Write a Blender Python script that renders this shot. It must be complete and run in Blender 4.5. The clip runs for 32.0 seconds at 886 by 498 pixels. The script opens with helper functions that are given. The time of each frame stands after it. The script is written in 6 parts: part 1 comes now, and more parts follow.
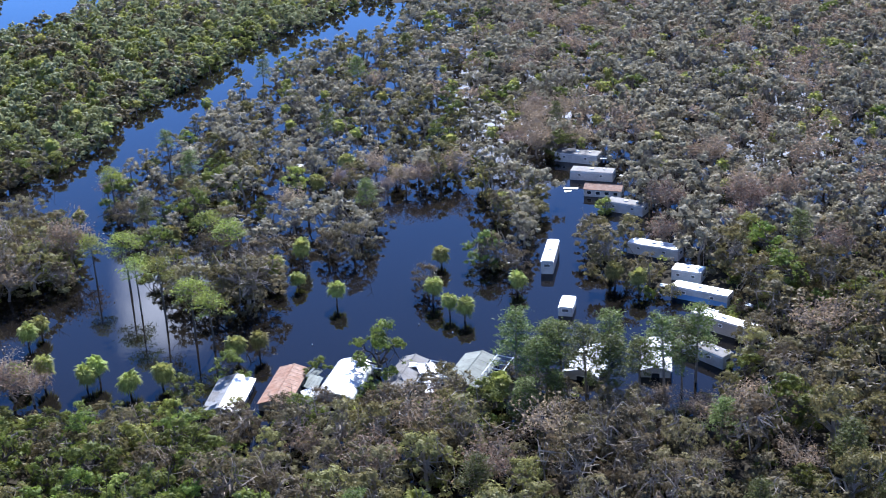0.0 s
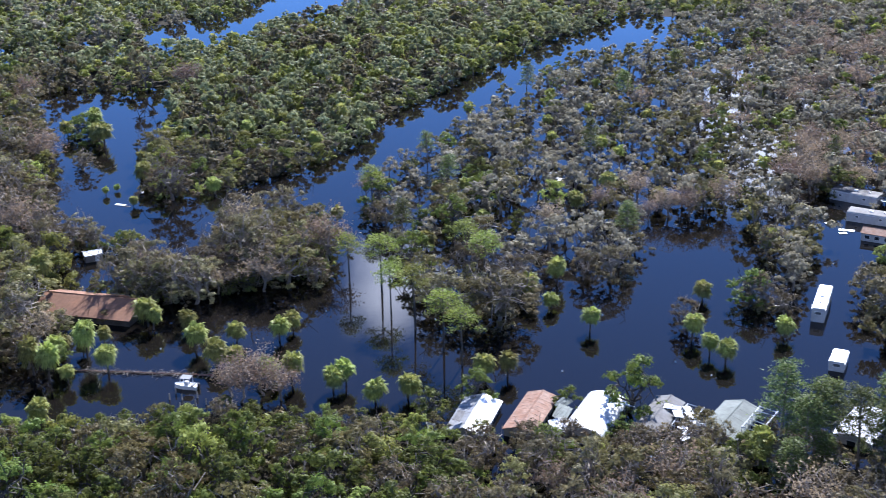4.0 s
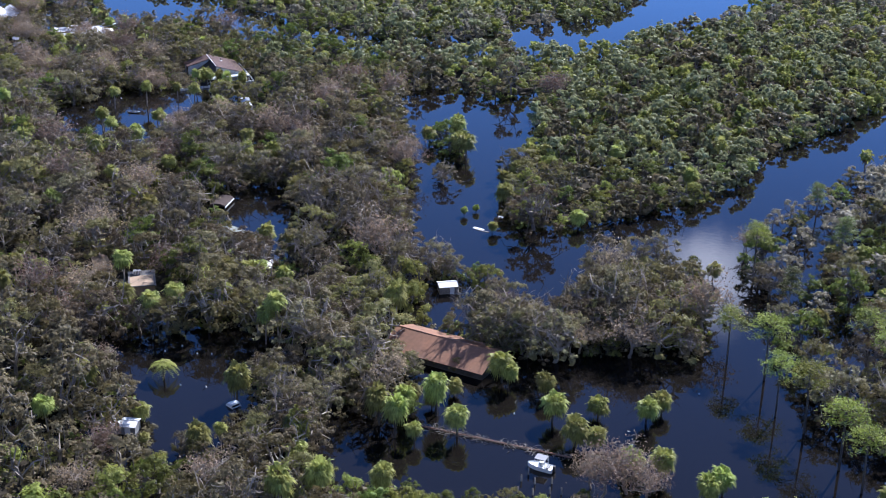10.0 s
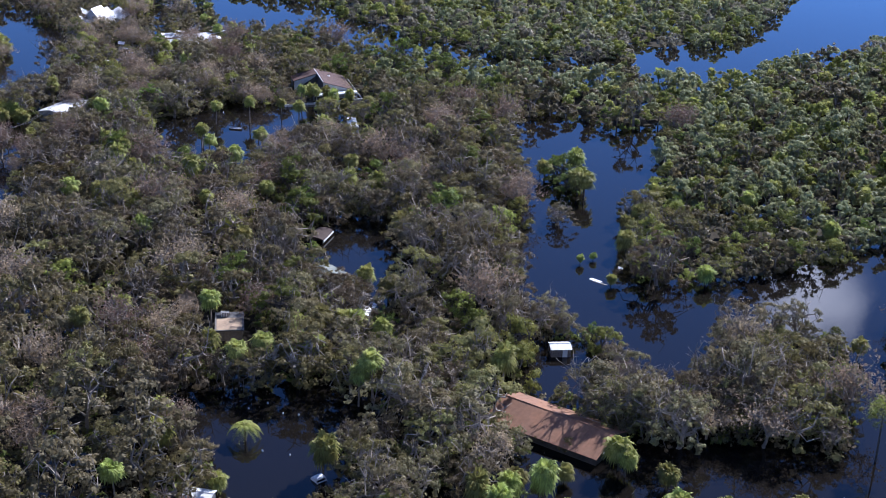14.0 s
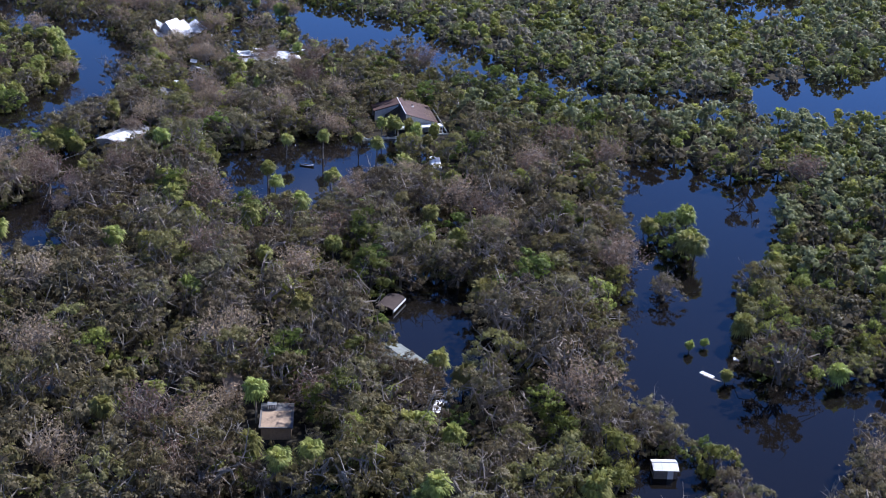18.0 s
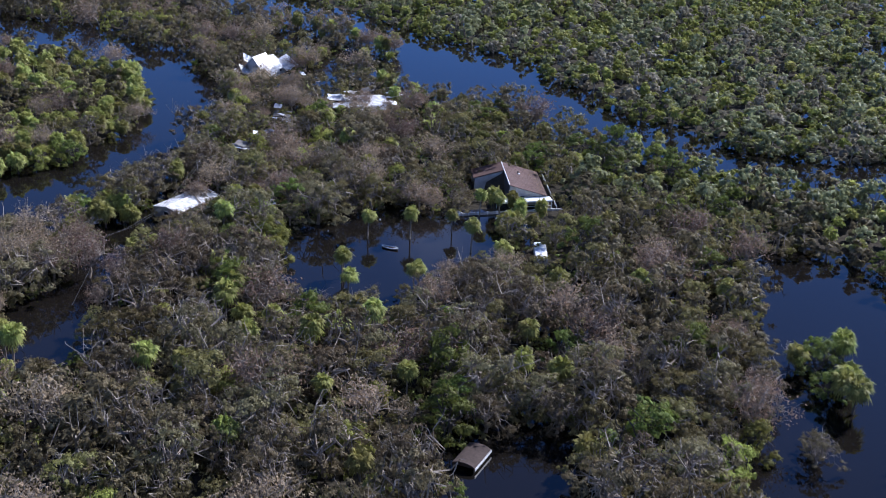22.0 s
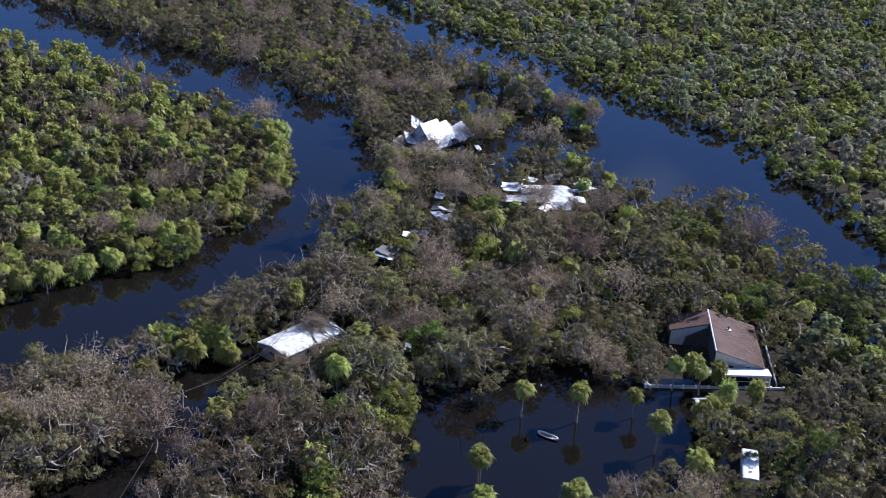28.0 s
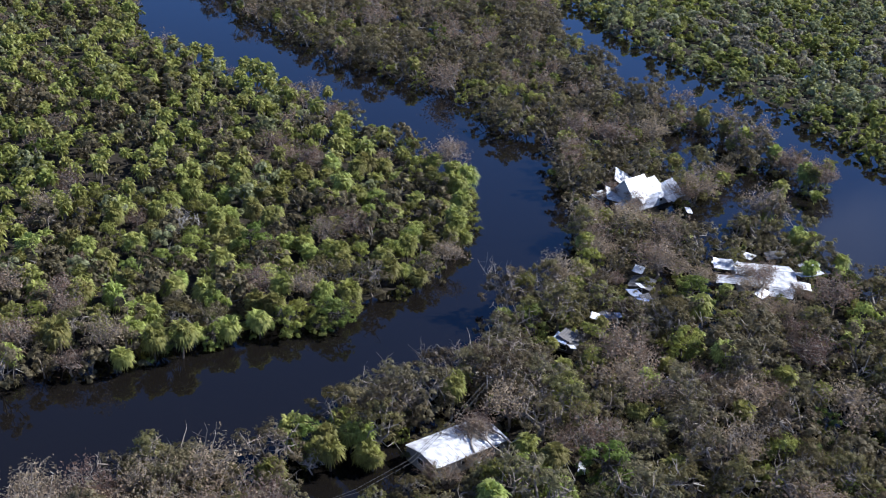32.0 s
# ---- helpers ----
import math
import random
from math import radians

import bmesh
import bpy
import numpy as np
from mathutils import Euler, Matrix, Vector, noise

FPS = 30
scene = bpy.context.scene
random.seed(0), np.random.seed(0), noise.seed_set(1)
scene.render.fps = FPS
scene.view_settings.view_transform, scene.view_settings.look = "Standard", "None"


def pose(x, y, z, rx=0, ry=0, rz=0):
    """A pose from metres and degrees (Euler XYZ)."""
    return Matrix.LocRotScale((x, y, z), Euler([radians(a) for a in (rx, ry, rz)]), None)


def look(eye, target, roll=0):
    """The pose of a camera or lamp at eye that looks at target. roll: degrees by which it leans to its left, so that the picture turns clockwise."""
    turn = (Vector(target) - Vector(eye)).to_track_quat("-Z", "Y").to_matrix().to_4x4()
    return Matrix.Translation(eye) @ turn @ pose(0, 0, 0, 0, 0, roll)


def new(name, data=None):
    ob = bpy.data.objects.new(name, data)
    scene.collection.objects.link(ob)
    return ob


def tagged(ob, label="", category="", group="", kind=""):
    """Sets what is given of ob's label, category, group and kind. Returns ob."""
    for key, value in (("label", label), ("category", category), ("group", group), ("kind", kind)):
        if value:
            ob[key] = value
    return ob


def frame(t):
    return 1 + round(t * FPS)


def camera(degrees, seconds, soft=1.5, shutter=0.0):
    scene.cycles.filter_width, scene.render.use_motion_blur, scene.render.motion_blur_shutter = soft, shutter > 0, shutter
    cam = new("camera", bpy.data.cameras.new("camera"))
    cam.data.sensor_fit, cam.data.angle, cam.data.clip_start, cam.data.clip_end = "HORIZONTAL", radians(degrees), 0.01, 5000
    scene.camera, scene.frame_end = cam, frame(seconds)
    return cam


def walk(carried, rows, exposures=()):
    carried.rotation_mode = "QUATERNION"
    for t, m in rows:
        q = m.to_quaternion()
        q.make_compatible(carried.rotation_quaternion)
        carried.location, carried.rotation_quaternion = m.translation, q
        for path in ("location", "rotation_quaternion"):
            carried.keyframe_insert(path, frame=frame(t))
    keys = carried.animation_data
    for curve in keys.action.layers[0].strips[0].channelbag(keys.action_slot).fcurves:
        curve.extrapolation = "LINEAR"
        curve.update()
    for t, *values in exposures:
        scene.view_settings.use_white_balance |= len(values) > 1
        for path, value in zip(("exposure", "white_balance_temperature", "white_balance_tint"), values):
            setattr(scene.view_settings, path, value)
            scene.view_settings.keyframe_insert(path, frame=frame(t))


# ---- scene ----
cam = camera(38.13, 32.0, soft=0.75, shutter=0.45)
# seconds, eye, yaw to the left of +y, pitch, roll
PATH = [
    (0.0, 96.65, 201.16, 95.38, -10.227, -21.830, -2.596),
    (1.0, 97.36, 204.97, 95.17, -7.872, -21.645, -2.155),
    (2.0, 96.91, 207.57, 95.32, -6.255, -21.580, -1.883),
    (3.0, 94.97, 209.25, 94.89, -2.549, -21.319, -1.450),
    (4.0, 92.27, 210.75, 95.40, 0.746, -21.356, -0.922),
    (4.5, 90.80, 211.64, 95.84, 2.338, -21.460, -0.708),
    (6.5, 85.09, 217.40, 96.32, 7.994, -21.699, -0.050),
    (7.0, 84.12, 219.97, 96.33, 9.480, -21.711, 0.092),
    (8.0, 82.40, 226.07, 96.36, 11.870, -21.734, 0.230),
    (9.0, 79.62, 231.42, 98.01, 13.752, -21.987, 0.464),
    (10.0, 77.40, 237.37, 98.65, 15.695, -22.102, 0.744),
    (11.0, 75.37, 242.91, 99.26, 17.240, -22.215, 0.998),
    (12.0, 72.75, 248.16, 99.58, 18.327, -22.258, 1.282),
    (13.0, 70.81, 253.47, 99.08, 19.516, -22.098, 1.535),
    (14.0, 68.26, 258.91, 99.03, 20.526, -22.139, 1.861),
    (14.5, 67.32, 261.87, 98.76, 20.901, -22.086, 1.935),
    (16.5, 61.26, 277.94, 98.76, 22.549, -22.235, 2.098),
    (17.0, 59.32, 282.62, 98.94, 23.239, -22.315, 2.190),
    (18.0, 55.04, 292.85, 98.98, 24.839, -22.362, 2.420),
    (19.0, 50.96, 304.19, 99.79, 25.944, -22.509, 2.289),
    (20.0, 46.09, 315.67, 101.03, 27.508, -22.754, 2.256),
    (21.0, 40.74, 327.36, 101.84, 28.912, -22.906, 2.319),
    (22.0, 35.00, 338.73, 101.99, 30.446, -22.845, 2.571),
    (23.0, 28.80, 350.85, 102.39, 32.510, -22.926, 2.974),
    (24.0, 22.75, 362.66, 103.23, 33.861, -23.071, 2.933),
    (25.0, 17.14, 373.22, 104.12, 35.655, -23.259, 3.119),
    (25.5, 14.63, 378.09, 104.52, 36.604, -23.362, 3.069),
    (27.5, 2.84, 394.99, 105.94, 39.401, -23.771, 3.528),
    (28.0, -0.50, 399.26, 105.90, 40.147, -23.841, 3.681),
    (29.0, -5.57, 406.49, 105.60, 41.679, -23.838, 3.558),
    (30.0, -11.28, 414.19, 105.26, 43.965, -23.956, 3.687),
    (31.0, -17.43, 421.29, 104.66, 47.242, -24.117, 3.903),
    (32.0, -23.90, 427.93, 104.24, 50.253, -24.262, 4.051),
]
walk(cam, [(t, pose(x, y, z, 90 + p, 0, w) @ pose(0, 0, 0, 0, 0, r)) for t, x, y, z, w, p, r in PATH],
     exposures=[(0.0, 1.53, 5450, 15), (9.0, 1.25, 5480, 18), (18.0, 0.89, 5370, 20), (25.0, 0.78, 5400, 18), (32.0, 0.80, 5560, 15)])

# ---- sky and sun ----
SUN_EL, SUN_AZ = radians(38), radians(16)  # azimuth clockwise from +y
world = bpy.data.worlds.new("sky")
scene.world = world
world.use_nodes = True
wn = world.node_tree
wn.nodes.clear()
sky = wn.nodes.new("ShaderNodeTexSky")
sky.sky_type, sky.sun_disc = "NISHITA", False
sky.sun_elevation, sky.sun_rotation = SUN_EL, SUN_AZ
sky.air_density, sky.dust_density, sky.ozone_density = 1.0, 0.0, 3.0
sky.altitude = 3500
back = wn.nodes.new("ShaderNodeBackground")
back.inputs["Strength"].default_value = 0.077
wout = wn.nodes.new("ShaderNodeOutputWorld")
wn.links.new(back.outputs[0], wout.inputs[0])
# a few small fair-weather clouds: azimuth clockwise from +y, elevation, size in degrees, brightness
wco, wno = wn.nodes.new("ShaderNodeTexCoord"), wn.nodes.new("ShaderNodeTexNoise")
wno.inputs["Scale"].default_value, wno.inputs["Detail"].default_value = 22.0, 5
wn.links.new(wco.outputs["Generated"], wno.inputs["Vector"])
cover = None
for az, el, big, lit in ((-3.3, 22.9, 2.05, 0.6), (14.0, 16.0, 2.8, 0.7), (26, 17, 2.4, 0.7), (-31, 21.5, 2.2, 0.06), (70, 40, 6, 0.9), (150, 30, 7, 0.9), (-130, 45, 8, 0.9), (95, 20, 5, 0.9)):
    a, e_ = radians(az), radians(el)
    dist = wn.nodes.new("ShaderNodeVectorMath")
    dist.operation = "DISTANCE"
    wn.links.new(wco.outputs["Generated"], dist.inputs[0])
    dist.inputs[1].default_value = (math.sin(a) * math.cos(e_), math.cos(a) * math.cos(e_), math.sin(e_))
    bend = wn.nodes.new("ShaderNodeMath")
    bend.operation = "MULTIPLY_ADD"
    wn.links.new(wno.outputs["Fac"], bend.inputs[0])
    bend.inputs[1].default_value = -1.6 * radians(big)
    wn.links.new(dist.outputs["Value"], bend.inputs[2])
    puff = wn.nodes.new("ShaderNodeMapRange")
    puff.interpolation_type = "SMOOTHSTEP"
    puff.inputs["From Min"].default_value, puff.inputs["From Max"].default_value = radians(big) * 0.55, radians(big) * -0.45
    puff.inputs["To Max"].default_value = lit
    wn.links.new(bend.outputs[0], puff.inputs["Value"])
    if cover is None:
        cover = puff.outputs[0]
    else:
        top = wn.nodes.new("ShaderNodeMath")
        top.operation = "MAXIMUM"
        wn.links.new(cover, top.inputs[0])
        wn.links.new(puff.outputs[0], top.inputs[1])
        cover = top.outputs[0]
over_sky = wn.nodes.new("ShaderNodeMix")
over_sky.data_type = "RGBA"
wn.links.new(cover, over_sky.inputs["Factor"])
clear = wn.nodes.new("ShaderNodeMix")  # the clear, deep blue of the air after the storm
clear.data_type, clear.blend_type = "RGBA", "MULTIPLY"
clear.inputs["Factor"].default_value = 1.0
clear.inputs["B"].default_value = (0.70, 0.92, 1.19, 1)
wn.links.new(sky.outputs[0], clear.inputs["A"])
wn.links.new(clear.outputs["Result"], over_sky.inputs["A"])
over_sky.inputs["B"].default_value = (32, 32, 33, 1)
wn.links.new(over_sky.outputs["Result"], back.inputs[0])
sun = new("sun", bpy.data.lights.new("sun", "SUN"))
sun.data.energy, sun.data.angle, sun.data.color = 5.0, radians(0.53), (1.0, 0.95, 0.86)
sun_way = Vector((math.sin(SUN_AZ) * math.cos(SUN_EL), math.cos(SUN_AZ) * math.cos(SUN_EL), math.sin(SUN_EL)))
sun.matrix_world = look(sun_way * 800, (0, 0, 0))


# ---- materials ----
def material(name, base, rough=0.6, metal=0.0, vary=0.25, scale=0.5, second=None, fine=6.0, bump=0.0, spec=0.5, leaf=0.0, island=False, obj=0.0, streak=None):
    """A surface with two scales of colour variation, and for leaves a share of light let through."""
    m = bpy.data.materials.new(name)
    m.use_nodes = True
    t = m.node_tree
    b = t.nodes["Principled BSDF"]
    out = t.nodes["Material Output"]
    L = t.links.new
    geo = t.nodes.new("ShaderNodeNewGeometry")
    n1, n2 = t.nodes.new("ShaderNodeTexNoise"), t.nodes.new("ShaderNodeTexNoise")
    n1.inputs["Scale"].default_value, n1.inputs["Detail"].default_value = scale, 4
    n2.inputs["Scale"].default_value, n2.inputs["Detail"].default_value = fine, 3
    L(geo.outputs["Position"], n1.inputs["Vector"])
    if streak:
        mp = t.nodes.new("ShaderNodeMapping")
        mp.inputs["Scale"].default_value = streak
        tc = t.nodes.new("ShaderNodeTexCoord")
        L(tc.outputs["Object"], mp.inputs["Vector"])
        L(mp.outputs[0], n2.inputs["Vector"])
    else:
        L(geo.outputs["Position"], n2.inputs["Vector"])
    ramp = t.nodes.new("ShaderNodeValToRGB")
    sec = second or tuple(c * (1 - 1.6 * vary) for c in base)
    ramp.color_ramp.elements[0].position, ramp.color_ramp.elements[1].position = 0.35, 0.65
    ramp.color_ramp.elements[0].color, ramp.color_ramp.elements[1].color = (*sec, 1), (*base, 1)
    L(n1.outputs["Fac"], ramp.inputs["Fac"])
    hsv = t.nodes.new("ShaderNodeHueSaturation")
    L(ramp.outputs[0], hsv.inputs["Color"])
    mr = t.nodes.new("ShaderNodeMapRange")
    mr.inputs["From Min"].default_value, mr.inputs["From Max"].default_value = 0.3, 0.7
    mr.inputs["To Min"].default_value, mr.inputs["To Max"].default_value = 1 - vary, 1 + vary
    L(n2.outputs["Fac"], mr.inputs["Value"])
    val = mr.outputs[0]

    def times(a, b_):
        mm = t.nodes.new("ShaderNodeMath")
        mm.operation = "MULTIPLY"
        L(a, mm.inputs[0])
        L(b_, mm.inputs[1])
        return mm.outputs[0]

    def spread(src, lo, hi):
        r = t.nodes.new("ShaderNodeMapRange")
        r.inputs["To Min"].default_value, r.inputs["To Max"].default_value = lo, hi
        L(src, r.inputs["Value"])
        return r.outputs[0]
    if island:
        val = times(val, spread(geo.outputs["Random Per Island"], 0.72, 1.28))
    if obj:
        oi = t.nodes.new("ShaderNodeObjectInfo")
        val = times(val, spread(oi.outputs["Random"], 1 - obj, 1 + obj))
        L(spread(oi.outputs["Random"], 0.5 - 0.07 * obj, 0.5 + 0.06 * obj), hsv.inputs["Hue"])
    L(val, hsv.inputs["Value"])
    L(hsv.outputs[0], b.inputs["Base Color"])
    b.inputs["Roughness"].default_value, b.inputs["Metallic"].default_value = rough, metal
    b.inputs["Specular IOR Level"].default_value = spec
    if bump:
        bp = t.nodes.new("ShaderNodeBump")
        bp.inputs["Strength"].default_value, bp.inputs["Distance"].default_value = bump, 0.05
        L(n2.outputs["Fac"], bp.inputs["Height"])
        L(bp.outputs[0], b.inputs["Normal"])
    if leaf:
        tr = t.nodes.new("ShaderNodeBsdfTranslucent")
        mix = t.nodes.new("ShaderNodeMixShader")
        mix.inputs[0].default_value = leaf
        L(hsv.outputs[0], tr.inputs["Color"])
        L(b.outputs[0], mix.inputs[1])
        L(tr.outputs[0], mix.inputs[2])
        L(mix.outputs[0], out.inputs["Surface"])
    return m


LEAFY = {}  # each leaf material's colours, for the joined woods


def leafy(name, base, second, obj=0.36):
    """Leaves; obj: how far single trees differ from one another."""
    m = material(name, base, 0.55, vary=0.3, scale=0.13, second=second, fine=0.9, spec=0.13, leaf=0.42, island=True, obj=obj)
    LEAFY[m] = (name, base, second)
    return m


def woods_leaf(m, made={}):
    """The same leaves for woods that are one mesh, where the variation is by place alone."""
    if m not in LEAFY:
        return m
    if m not in made:
        name, base, second = LEAFY[m]
        made[m] = leafy(name + "_of_woods", base, second, 0.0)
    return made[m]


LEAF_GREY = leafy("storm_browned_leaves", (0.184, 0.149, 0.080), (0.138, 0.118, 0.062))
LEAF_OLIVE = leafy("olive_leaves", (0.196, 0.174, 0.064), (0.155, 0.134, 0.056))
LEAF_RUSTY = leafy("rusty_brown_leaves", (0.300, 0.212, 0.142), (0.220, 0.160, 0.105))
LEAF_GREEN = leafy("green_leaves", (0.148, 0.184, 0.034), (0.132, 0.150, 0.038))
LEAF_LIME = leafy("yellow_green_leaves", (0.290, 0.295, 0.066), (0.210, 0.230, 0.058))
LEAF_PALM = leafy("palm_fronds", (0.275, 0.300, 0.070), (0.290, 0.272, 0.080))
LEAF_DRY = leafy("dry_fronds", (0.210, 0.150, 0.085), (0.16, 0.12, 0.07))
LEAF_PINE = leafy("pine_needles", (0.225, 0.245, 0.040), (0.165, 0.182, 0.036))
# The next two are paler leaves, with distant haze put into their colour.
LEAF_HAZE_ASH = leafy("ash_grey_hazed_leaves", (0.310, 0.275, 0.188), (0.250, 0.225, 0.150))
LEAF_HAZE_GREEN = leafy("hazed_mangrove_leaves", (0.300, 0.310, 0.145), (0.250, 0.255, 0.120))
LEAF_DARK_PINE = leafy("dark_pine_needles", (0.135, 0.160, 0.042), (0.105, 0.122, 0.036))
BARK = material("grey_bark", (0.26, 0.225, 0.18), 0.85, vary=0.3, scale=0.4, fine=5, bump=0.5)
# Paler than BARK: sun glint on limbs, and eastern haze, put into the colour.
BARK_LIGHT = material("pale_sun_glint_bark", (0.29, 0.24, 0.185), 0.85, vary=0.25, scale=0.4, fine=5, bump=0.4)
BARK_DARK = material("wet_bark", (0.085, 0.072, 0.058), 0.8, vary=0.3, scale=0.4, fine=5, bump=0.5)
BARK_PALE = material("bleached_wood", (0.42, 0.38, 0.32), 0.8, vary=0.2, scale=0.5, fine=5, bump=0.4)
MUD = material("dark_swamp_mud", (0.030, 0.026, 0.019), 0.95, spec=0.05, vary=0.45, scale=0.12, fine=1.2, second=(0.040, 0.034, 0.024), bump=0.3)
WHITE_METAL = material("white_roof_metal", (0.80, 0.80, 0.79), 0.45, vary=0.05, scale=0.35, second=(0.62, 0.61, 0.58), fine=1.2)
WHITE_DIRTY = material("stained_white_roof_metal", (0.76, 0.76, 0.75), 0.5, vary=0.15, scale=0.8, second=(0.36, 0.35, 0.33), fine=1.8)
# Siding darkened in its colour to stand for walls that lie in shade.
SHADE_WALL = material("shade_dark_siding", (0.075, 0.066, 0.055), 0.75, vary=0.25, scale=0.6, fine=3)
# Pale grey boat canopy, and shade put into a white roof's west slope.
PALE_GREY_METAL = material("pale_grey_metal_and_shaded_roof", (0.24, 0.24, 0.25), 0.5, vary=0.1, scale=0.5, second=(0.17, 0.17, 0.17), fine=1.5)
GREY_METAL = material("grey_roof_metal", (0.165, 0.16, 0.155), 0.75, spec=0.2, vary=0.15, scale=0.4, second=(0.13, 0.12, 0.11), fine=2)
RUST = material("rusted_roof_metal", (0.195, 0.088, 0.045), 0.8, vary=0.25, scale=0.9, second=(0.25, 0.15, 0.10), fine=2.5)
RED_ROOF = material("faded_red_roof_metal", (0.245, 0.122, 0.066), 0.75, spec=0.2, vary=0.12, scale=0.25, second=(0.200, 0.108, 0.066), fine=1.5)
DARK_BROWN = material("dark_brown_boards", (0.070, 0.052, 0.044), 0.9, spec=0.15, vary=0.15, scale=0.5, fine=3)
BROWN_ROOF = material("brown_roof_metal", (0.078, 0.043, 0.035), 0.75, spec=0.2, vary=0.15, scale=0.5, second=(0.105, 0.064, 0.050), fine=1.5)
# Wall colour of the house's porch, with its shade put in.
DARK_PORCH = material("shaded_porch_grey", (0.06, 0.055, 0.052), 0.85, vary=0.15, scale=0.5, fine=4)
GREEN_ROOF = material("weathered_green_grey_roof", (0.185, 0.20, 0.175), 0.75, spec=0.2, vary=0.12, scale=0.4, second=(0.13, 0.14, 0.12), fine=2)
WHITE_WALL = material("white_siding", (0.50, 0.50, 0.49), 0.55, vary=0.08, scale=0.6, second=(0.40, 0.39, 0.37), fine=3)
BLUE_TARP = material("faded_blue_tarpaulin", (0.13, 0.18, 0.32), 0.5, vary=0.2, scale=0.8, second=(0.30, 0.33, 0.38), fine=2)
BEIGE_WALL = material("beige_siding", (0.34, 0.29, 0.24), 0.55, vary=0.06, scale=0.6, fine=3)
BLUE_WALL = material("blue_siding", (0.16, 0.34, 0.62), 0.5, vary=0.06, scale=0.6, fine=3)
GREY_WALL = material("grey_siding", (0.20, 0.20, 0.195), 0.6, vary=0.08, scale=0.6, fine=3)
TAN_WALL = material("tan_plywood", (0.36, 0.255, 0.16), 0.75, vary=0.15, scale=0.6, fine=3)
GLASS = material("dark_window_glass", (0.02, 0.025, 0.03), 0.06, vary=0.1)
SHADE_GLASS = material("curtained_window_glass", (0.12, 0.125, 0.13), 0.15, vary=0.2)
TRIM = material("white_trim", (0.78, 0.78, 0.76), 0.4, vary=0.04)
WOOD = material("weathered_boards", (0.30, 0.25, 0.20), 0.8, vary=0.25, scale=1.0, fine=5, bump=0.3)
RUBBER = material("black_rubber", (0.02, 0.02, 0.02), 0.7, vary=0.2)

WATER = bpy.data.materials.new("flood_water")
WATER.use_nodes = True
_t = WATER.node_tree
_b = _t.nodes["Principled BSDF"]
_b.inputs["Base Color"].default_value = (0.0072, 0.0061, 0.0050, 1)
_b.inputs["Roughness"].default_value = 0.03
_b.inputs["IOR"].default_value = 1.33
_g = _t.nodes.new("ShaderNodeNewGeometry")
_n = _t.nodes.new("ShaderNodeTexNoise")
_n.inputs["Scale"].default_value, _n.inputs["Detail"].default_value = 0.9, 3
_p = _t.nodes.new("ShaderNodeBump")
_p.inputs["Strength"].default_value, _p.inputs["Distance"].default_value = 0.06, 0.05
_t.links.new(_g.outputs["Position"], _n.inputs["Vector"])
_t.links.new(_n.outputs["Fac"], _p.inputs["Height"])
_t.links.new(_p.outputs[0], _b.inputs["Normal"])


# ---- mesh helpers ----
def np_mesh(name, verts, faces, mats, slots=None, smooth=False):
    """A mesh from arrays: verts (n, 3), faces: a list of (m, k) index arrays, slots: a material slot for each array."""
    me = bpy.data.meshes.new(name)
    verts = np.asarray(verts, np.float32)
    faces = [np.asarray(f, np.int32) for f in faces if len(f)]
    loops = np.concatenate([f.ravel() for f in faces])
    counts = np.concatenate([np.full(len(f), f.shape[1], np.int32) for f in faces])
    me.vertices.add(len(verts))
    me.vertices.foreach_set("co", verts.ravel())
    me.loops.add(len(loops))
    me.loops.foreach_set("vertex_index", loops)
    me.polygons.add(len(counts))
    me.polygons.foreach_set("loop_start", np.concatenate(([0], np.cumsum(counts)[:-1])).astype(np.int32))
    if slots is not None:
        me.polygons.foreach_set("material_index", np.concatenate([np.full(len(f), s, np.int32) if np.isscalar(s) else np.asarray(s, np.int32) for f, s in zip(faces, slots)]))
    for m in mats:
        me.materials.append(m)
    me.polygons.foreach_set("use_smooth", np.full(len(counts), smooth, bool))
    me.update(calc_edges=True)
    return me


